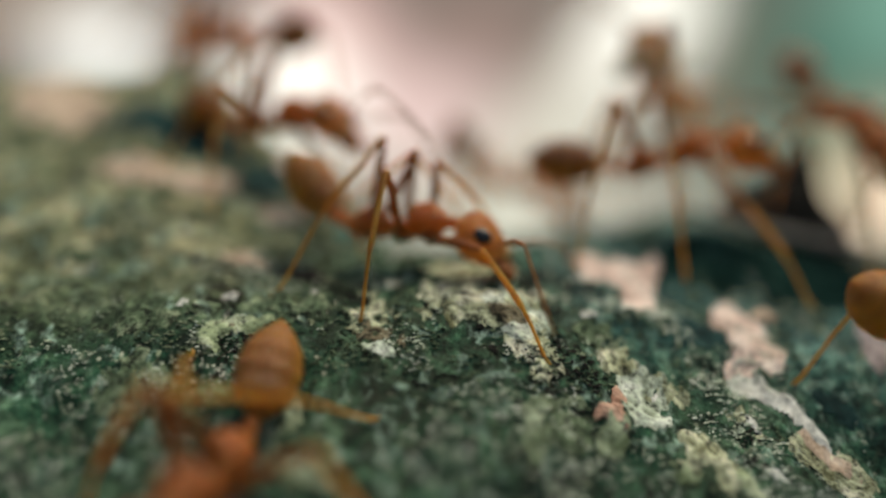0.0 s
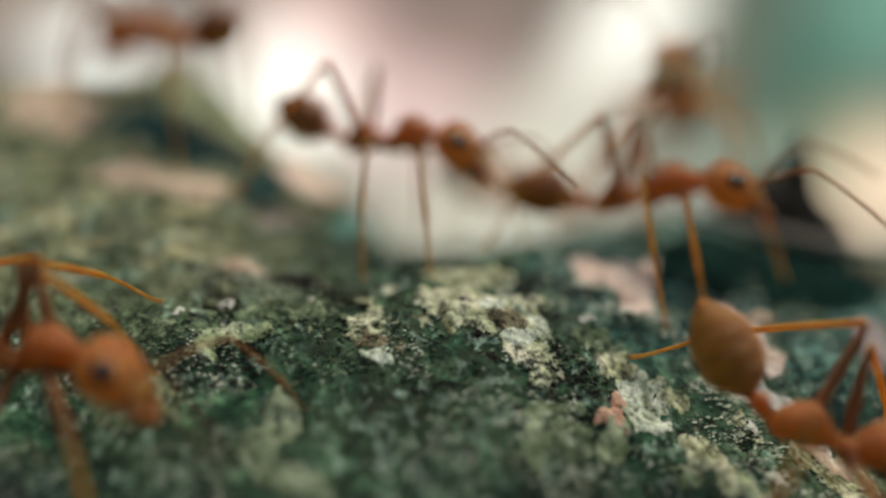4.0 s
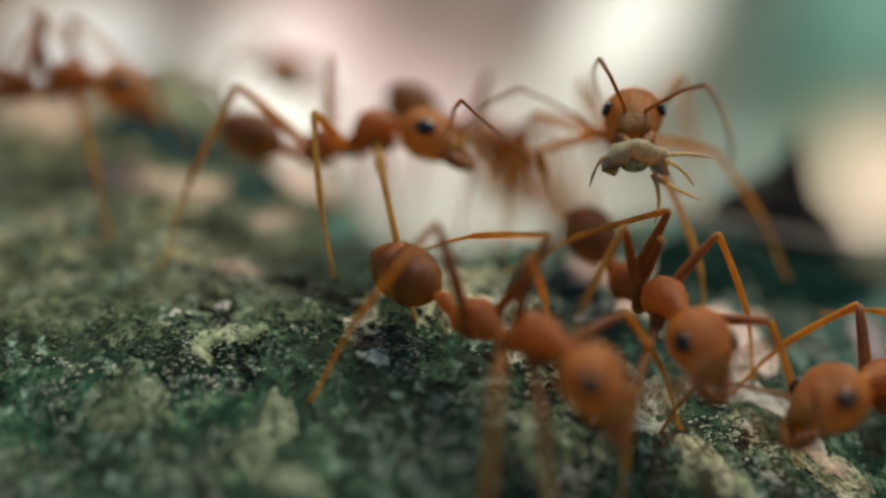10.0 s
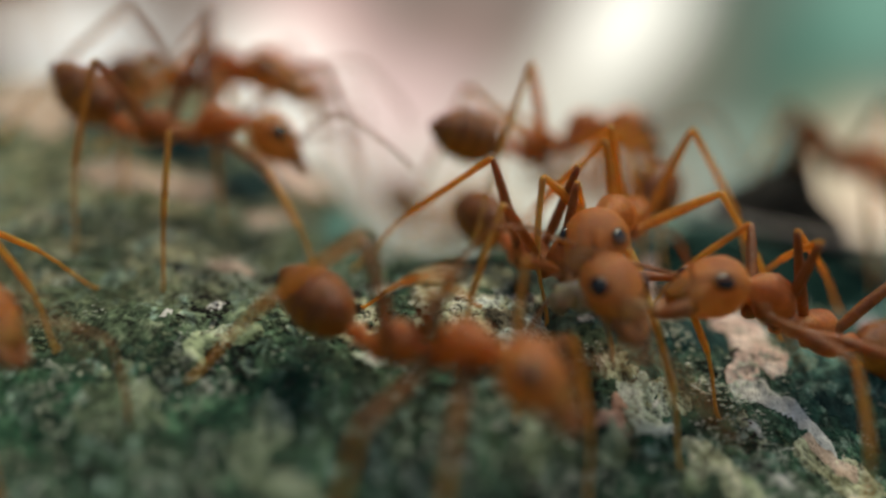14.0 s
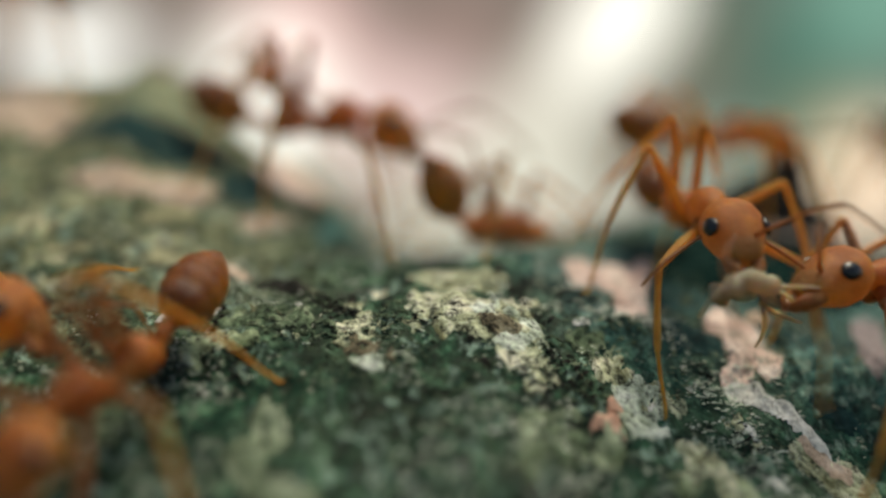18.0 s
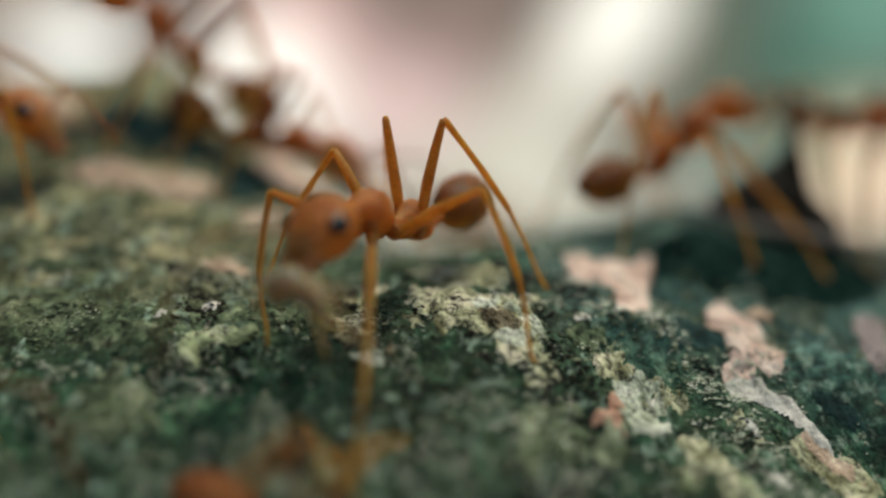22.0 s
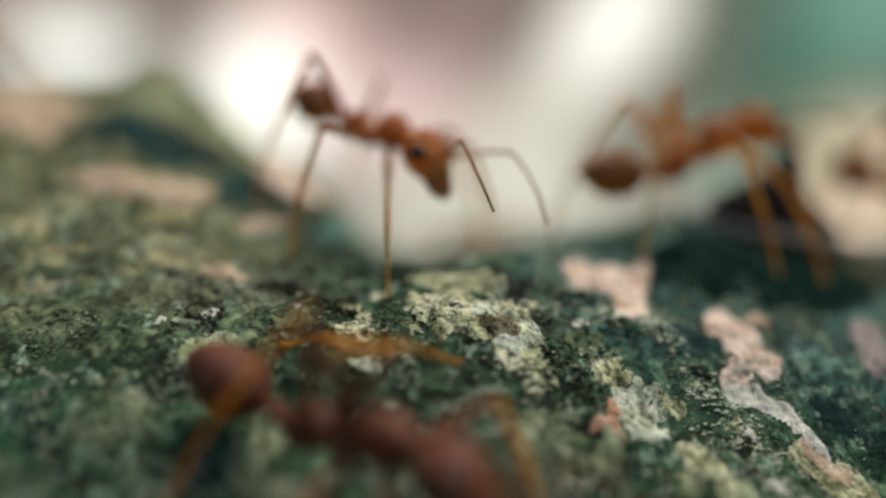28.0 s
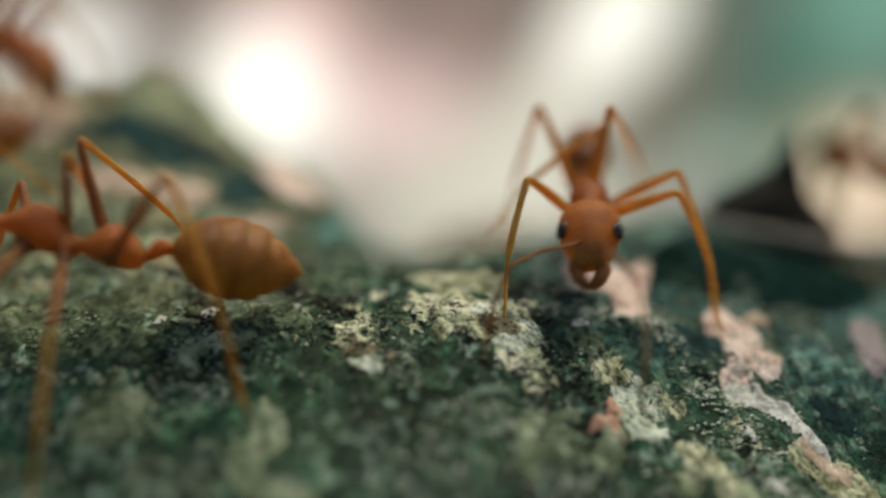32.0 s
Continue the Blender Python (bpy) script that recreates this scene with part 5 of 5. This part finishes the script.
        (18, -6.95, 39.25, 23.53, -87, 9), (19, -8.36, 48.75, 21.48, -89, 16), (20, -7.91, 58.07, 14.90, -93, 26),)),
    (1.0, 20, 1.0, "orange-brown weaver ant with brown gaster walking on bark", (
        (0, 14.16, 34.72, 22.12, -75, -23), (0.5, 15.80, 35.64, 21.99, -64, -24), (1.5, 20.49, 34.28, 20.61, -71, -13), (12.5, 21.27, 30.16, 19.92, -144, 0),
        (13.5, 20.24, 34.58, 19.89, -145, 0), (14, 14.79, 34.71, 20.10, -78, -10), (14.5, 15.33, 34.70, 19.95, -76, -6), (16.5, 19.04, 35.59, 20.19, -80, -3),
        (19, 19.19, 35.70, 20.42, -76, -4), (20, 18.94, 35.71, 20.40, -76, -4), (21, 15.47, 35.32, 21.59, -68, 0), (23, 15.62, 35.32, 21.62, -70, 4),
        (24, 17.93, 35.08, 19.97, -72, -3), (25, 17.08, 33.92, 19.18, -78, -3), (29, 17.05, 34.26, 19.40, -74, -3), (31, 16.97, 34.91, 19.95, -70, -3),
        (32, 16.95, 34.88, 19.92, -70, -3),)),
    (1.0, 15, 1.0, "orange-brown weaver ant with brown gaster walking on bark", (
        (0, -34.70, 29.78, 21.51, -1, 1), (18.5, -25.58, 30.62, 22.26, -4, 0), (19.5, -17.68, 30.75, 22.35, -4, -1), (20, -14.98, 30.45, 22.28, -4, -2),
        (21, -14.35, 29.70, 21.69, -7, -6), (22, -15.18, 29.91, 21.87, -5, -3), (23, -14.87, 33.20, 24.15, -15, 0), (23.5, -12.66, 31.20, 22.82, -24, -10),
        (24, -10.17, 29.16, 21.40, -33, -15), (24.5, -11.57, 30.14, 22.27, -24, -14), (25, -13.54, 31.24, 22.84, -16, -13), (25.5, -14.16, 32.06, 23.40, -9, -7),
        (27, -21.97, 33.47, 24.24, 3, 0), (28.5, -31.96, 33.77, 24.35, 2, 0),)),
    (0.92, 62, 1.0, "small amber weaver ant with steeply raised gaster behind the crest", (
        (0, 2.32, 39.50, 19.36, 18, -12), (2.5, 1.48, 39.50, 19.09, 27, -7), (5.5, 3.78, 39.50, 18.81, 0, 3), (7, 3.77, 39.50, 18.88, 18, -3),
        (8, 3.68, 39.50, 18.91, 26, 6), (9, 4.65, 39.50, 18.82, 20, 7), (10, 3.56, 39.50, 18.66, 43, -9), (11, 3.67, 39.50, 18.65, 28, -8),
        (12, 3.07, 39.50, 18.55, 35, -7), (13, 1.05, 39.50, 18.59, 31, -3), (14, 0.47, 39.50, 17.58, 34, -1), (16, 0.47, 45.50, 13.58, 34, 0),)),
]
CARRIER = 10

FIRST_ANT = build_ant()
COLONY = []
for i in range(len(PATHS)):
    ob = FIRST_ANT if i == 0 else copy_thing(FIRST_ANT, pose(0, 0, 0))
    COLONY.append(ob)
# darker and paler individuals
COATS = {"dark red": {n: M_RED for n in ("thorax", "coxa", "petiole", "head", "gaster", "tergite", "femur", "clypeus")},
         "honey-coloured gaster": {"tergite": M_HONEY},
         "amber weaver": {"thorax": M_AMBER, "coxa": M_AMBER, "petiole": M_AMBER, "head": M_AMBER, "femur": M_LEG, "tibia": M_GOLD},
         "slender": {"head": M_AMBER, "femur": M_LEG, "tibia": M_GOLD}}
rng = random.Random(4)
for ob, (size, lift, belly, label, rows) in zip(COLONY, PATHS):
    tagged(ob, label, "ant", "ants on the limb")
    ob.scale = (size,) * 3
    for child in ob.children:
        if child.name.startswith("gaster"):
            child.rotation_euler = (0, radians(lift), 0)
            child.scale = (belly,) * 3
        if child.name.startswith("head"):
            for c in child.children:
                if c.name.startswith("antenna"):
                    c["sway"] = rng.uniform(0, 6.28)
    coats = {}
    for word, coat in COATS.items():
        if word in label:
            coats.update(coat)
    for child in ob.children_recursive:
        coat = coats.get(child.name.split(".")[0])
        if coat:
            child.material_slots[0].link = "OBJECT"
            child.material_slots[0].material = coat


def larva(carrier):
    """A curled, crumpled white larva with trailing shreds in the jaws of an ant."""
    head = [c for c in carrier.children if c.name.startswith("head")][0]
    pts, radii = [], []
    for k in range(13):
        a = radians(-35 + 250 * k / 12)
        pts.append((2.2 + 0.1 * math.sin(1.7 * k), 0.62 * math.cos(a), -0.98 + 0.42 * math.sin(a)))
        radii.append((0.05 if k in (0, 12) else 0.27) * (1 + 0.22 * math.sin(2.6 * k)))
    part("larva", tube(bmesh.new(), pts, radii, 12), M_PREY, head, "curled cream-white larva held in the jaws")
    bm = bmesh.new()
    loft(bm, [((2.14, y, -1.0 + 0.05 * y), (r, 0, 0), (0, 0, r)) for y, r in ((-0.36, 0.04), (-0.24, 0.15), (0.0, 0.2), (0.22, 0.15), (0.34, 0.04))], 12)
    part("larva_core", bm, M_CREAM, head, "shrunken yellowish middle of the larva")
    for a, bend_at, b in (((2.2, 0.6, -0.85), (2.45, 1.05, -0.75), (2.3, 1.5, -1.5)), ((2.2, -0.55, -0.7), (2.5, -1.0, -0.6), (2.4, -1.15, -1.5)), ((2.25, 0.45, -1.2), (2.5, 0.75, -1.8), (2.4, 0.55, -2.5)),
                          ((2.25, 0.5, -1.3), (2.4, 1.1, -1.6), (2.2, 1.7, -1.9)), ((2.2, 0.55, -0.75), (2.5, 1.2, -0.5), (2.3, 1.9, -0.75))):
        p = [Vector(a).lerp(Vector(bend_at), u).lerp(Vector(bend_at).lerp(Vector(b), u), u) for u in (0, 0.25, 0.5, 0.75, 1)]
        part("larva_skin", tube(bmesh.new(), p, (0.075, 0.065, 0.055, 0.045, 0.02), 7), M_PREY, head, "trailing white shred of skin")


larva(COLONY[CARRIER])


def glide(ts, vs, t):
    """Values between rows, smooth and with no overshoot (arrays)."""
    h, d = np.diff(ts), np.diff(vs) / np.diff(ts)
    m = np.zeros(len(ts))
    m[0], m[-1] = d[0], d[-1]
    for i in range(1, len(ts) - 1):
        if d[i - 1] * d[i] > 0:
            a, b = 2 * h[i] + h[i - 1], h[i] + 2 * h[i - 1]
            m[i] = (a + b) / (a / d[i - 1] + b / d[i])
    i = np.clip(np.searchsorted(ts, t, side="right") - 1, 0, len(ts) - 2)
    u = (t - ts[i]) / h[i]
    return (2 * u ** 3 - 3 * u ** 2 + 1) * vs[i] + (u ** 3 - 2 * u ** 2 + u) * h[i] * m[i] + (3 * u ** 2 - 2 * u ** 3) * vs[i + 1] + (u ** 3 - u ** 2) * h[i] * m[i + 1]


def stand(row):
    """The body's pose out of millimetres, heading and pitch."""
    x, y, z, turn, nose = row
    return pose(x * MM, y * MM, z * MM, 0, -nose, turn)


def bend(hip, foot, upper, lower):
    """Poses of femur and tibia, in the ant's and in the femur's space, for a foot at that place (millimetres)."""
    hip, foot = Vector(hip), Vector(foot)
    way = foot - hip
    d = min(max(way.length, abs(upper - lower) + 0.2), upper + lower - 0.05)
    u = way.normalized()
    rise = Vector((0, 0.25 * (1 if hip.y > 0 else -1), 1))
    n = (rise - u * rise.dot(u)).normalized()
    a = (upper * upper + d * d - lower * lower) / (2 * d)
    h = math.sqrt(max(upper * upper - a * a, 0))
    fx = (u * a + n * h).normalized()
    side = n.cross(u).normalized()
    up = fx.cross(side)
    femur = Matrix((fx, side, up)).transposed().to_4x4()
    tx = (u * d - fx * upper).normalized()
    tib = Matrix((tx, side, tx.cross(side))).transposed().to_4x4()
    rel = femur.inverted() @ tib
    femur.translation = hip * MM
    rel.translation = Vector((upper * MM, 0, 0))
    return femur, rel


def key_ant(ob, size, rows, stride=4.2, beat=0.1):
    rows = np.array(rows, float)
    t0, t1 = rows[0, 0], rows[-1, 0]
    ts = np.arange(round(t0 * 10), round(t1 * 10) + 1) / 10.0
    body = np.stack([glide(rows[:, 0], rows[:, k], ts) for k in range(1, 6)], 1)
    # how far it has gone, turning included
    go = np.hypot(np.diff(body[:, 0]), np.diff(body[:, 1])) + np.abs(np.diff(body[:, 3])) * 0.03
    gone = np.concatenate(([0], np.cumsum(go))) / (stride * size)
    poses = [stand(b) for b in body]
    moved = np.concatenate(([True], go > 0.012)) | np.concatenate((go > 0.012, [True]))
    keep = moved.copy()
    keep[::10] = True
    body_rows = [(t, p) for t, p, k in zip(ts, poses, keep) if k]

    def ends(r):
        r = list(r)
        if r[0][0] > 0.02:
            r.insert(0, (0.0, r[0][1]))
        if r[-1][0] < 31.95:
            r.append((32.0, r[-1][1]))
        return r

    walk(ob, ends(body_rows))
    for head in [c for c in ob.children if c.name.startswith("head")]:
        for feeler in [c for c in head.children if c.name.startswith("antenna")]:
            a, base = feeler["sway"], Matrix.Translation(feeler.location)
            walk(feeler, ends([(t, base @ pose(0, 0, 0, 14 * math.sin(a + 2.1 * t), 8 + 22 * math.sin(2 * a + 3.3 * t), 18 * math.sin(3 * a + 2.6 * t))) for t in ts[::3]]))
    for fem in [c for c in ob.children if c.name.startswith("femur")]:
        kind, sd = fem["joint"].split("_")
        s = -1 if sd == "right" else 1
        ofs = {"fore": 0.0, "middle": 0.5, "hind": 0.08}[kind] + (0.5 if s > 0 else 0.0)
        hx, hy = HOME[kind]
        hip = Vector((HIPS[kind][0], HIPS[kind][1] * s, HIPS[kind][2]))
        ph = gone + ofs

        def planted(k):
            i = int(np.clip(np.searchsorted(ph, k + 0.32), 0, len(ts) - 1))
            b = body[i]
            c, q = math.cos(radians(b[3])), math.sin(radians(b[3]))
            wob = 0.35 * math.sin(k * 5.1 + hx * 3 + s)
            lx, ly = (hx + wob) * size, (hy * s + 0.4 * math.cos(k * 3.3 + hx) * 0.6) * size
            x, y = b[0] + lx * c - ly * q, b[1] + lx * q + ly * c
            return Vector((x, y, float(surface(x, y)) + 0.06))

        spots = {}
        frows, trows = [], []
        tib = fem.children[0]
        for i, t in enumerate(ts):
            if not keep[i]:
                continue
            k = math.floor(ph[i])
            f = ph[i] - k
            for j in (k, k + 1):
                if j not in spots:
                    spots[j] = planted(j)
            foot = spots[k]
            if f > 0.62:
                w = (f - 0.62) / 0.38
                w = w * w * (3 - 2 * w)
                foot = spots[k].lerp(spots[k + 1], w) + Vector((0, 0, 1.1 * math.sin(math.pi * w)))
            local = poses[i].inverted() @ (foot * MM) / (MM * size)
            fm, tm = bend(hip, local, FEMUR[kind], SHANK[kind])
            frows.append((t, fm))
            trows.append((t, tm))
        walk(fem, ends(frows))
        walk(tib, ends(trows))


def motions():
    for ob, (size, lift, belly, label, rows) in zip(COLONY, PATHS):
        key_ant(ob, size, rows)


motions()
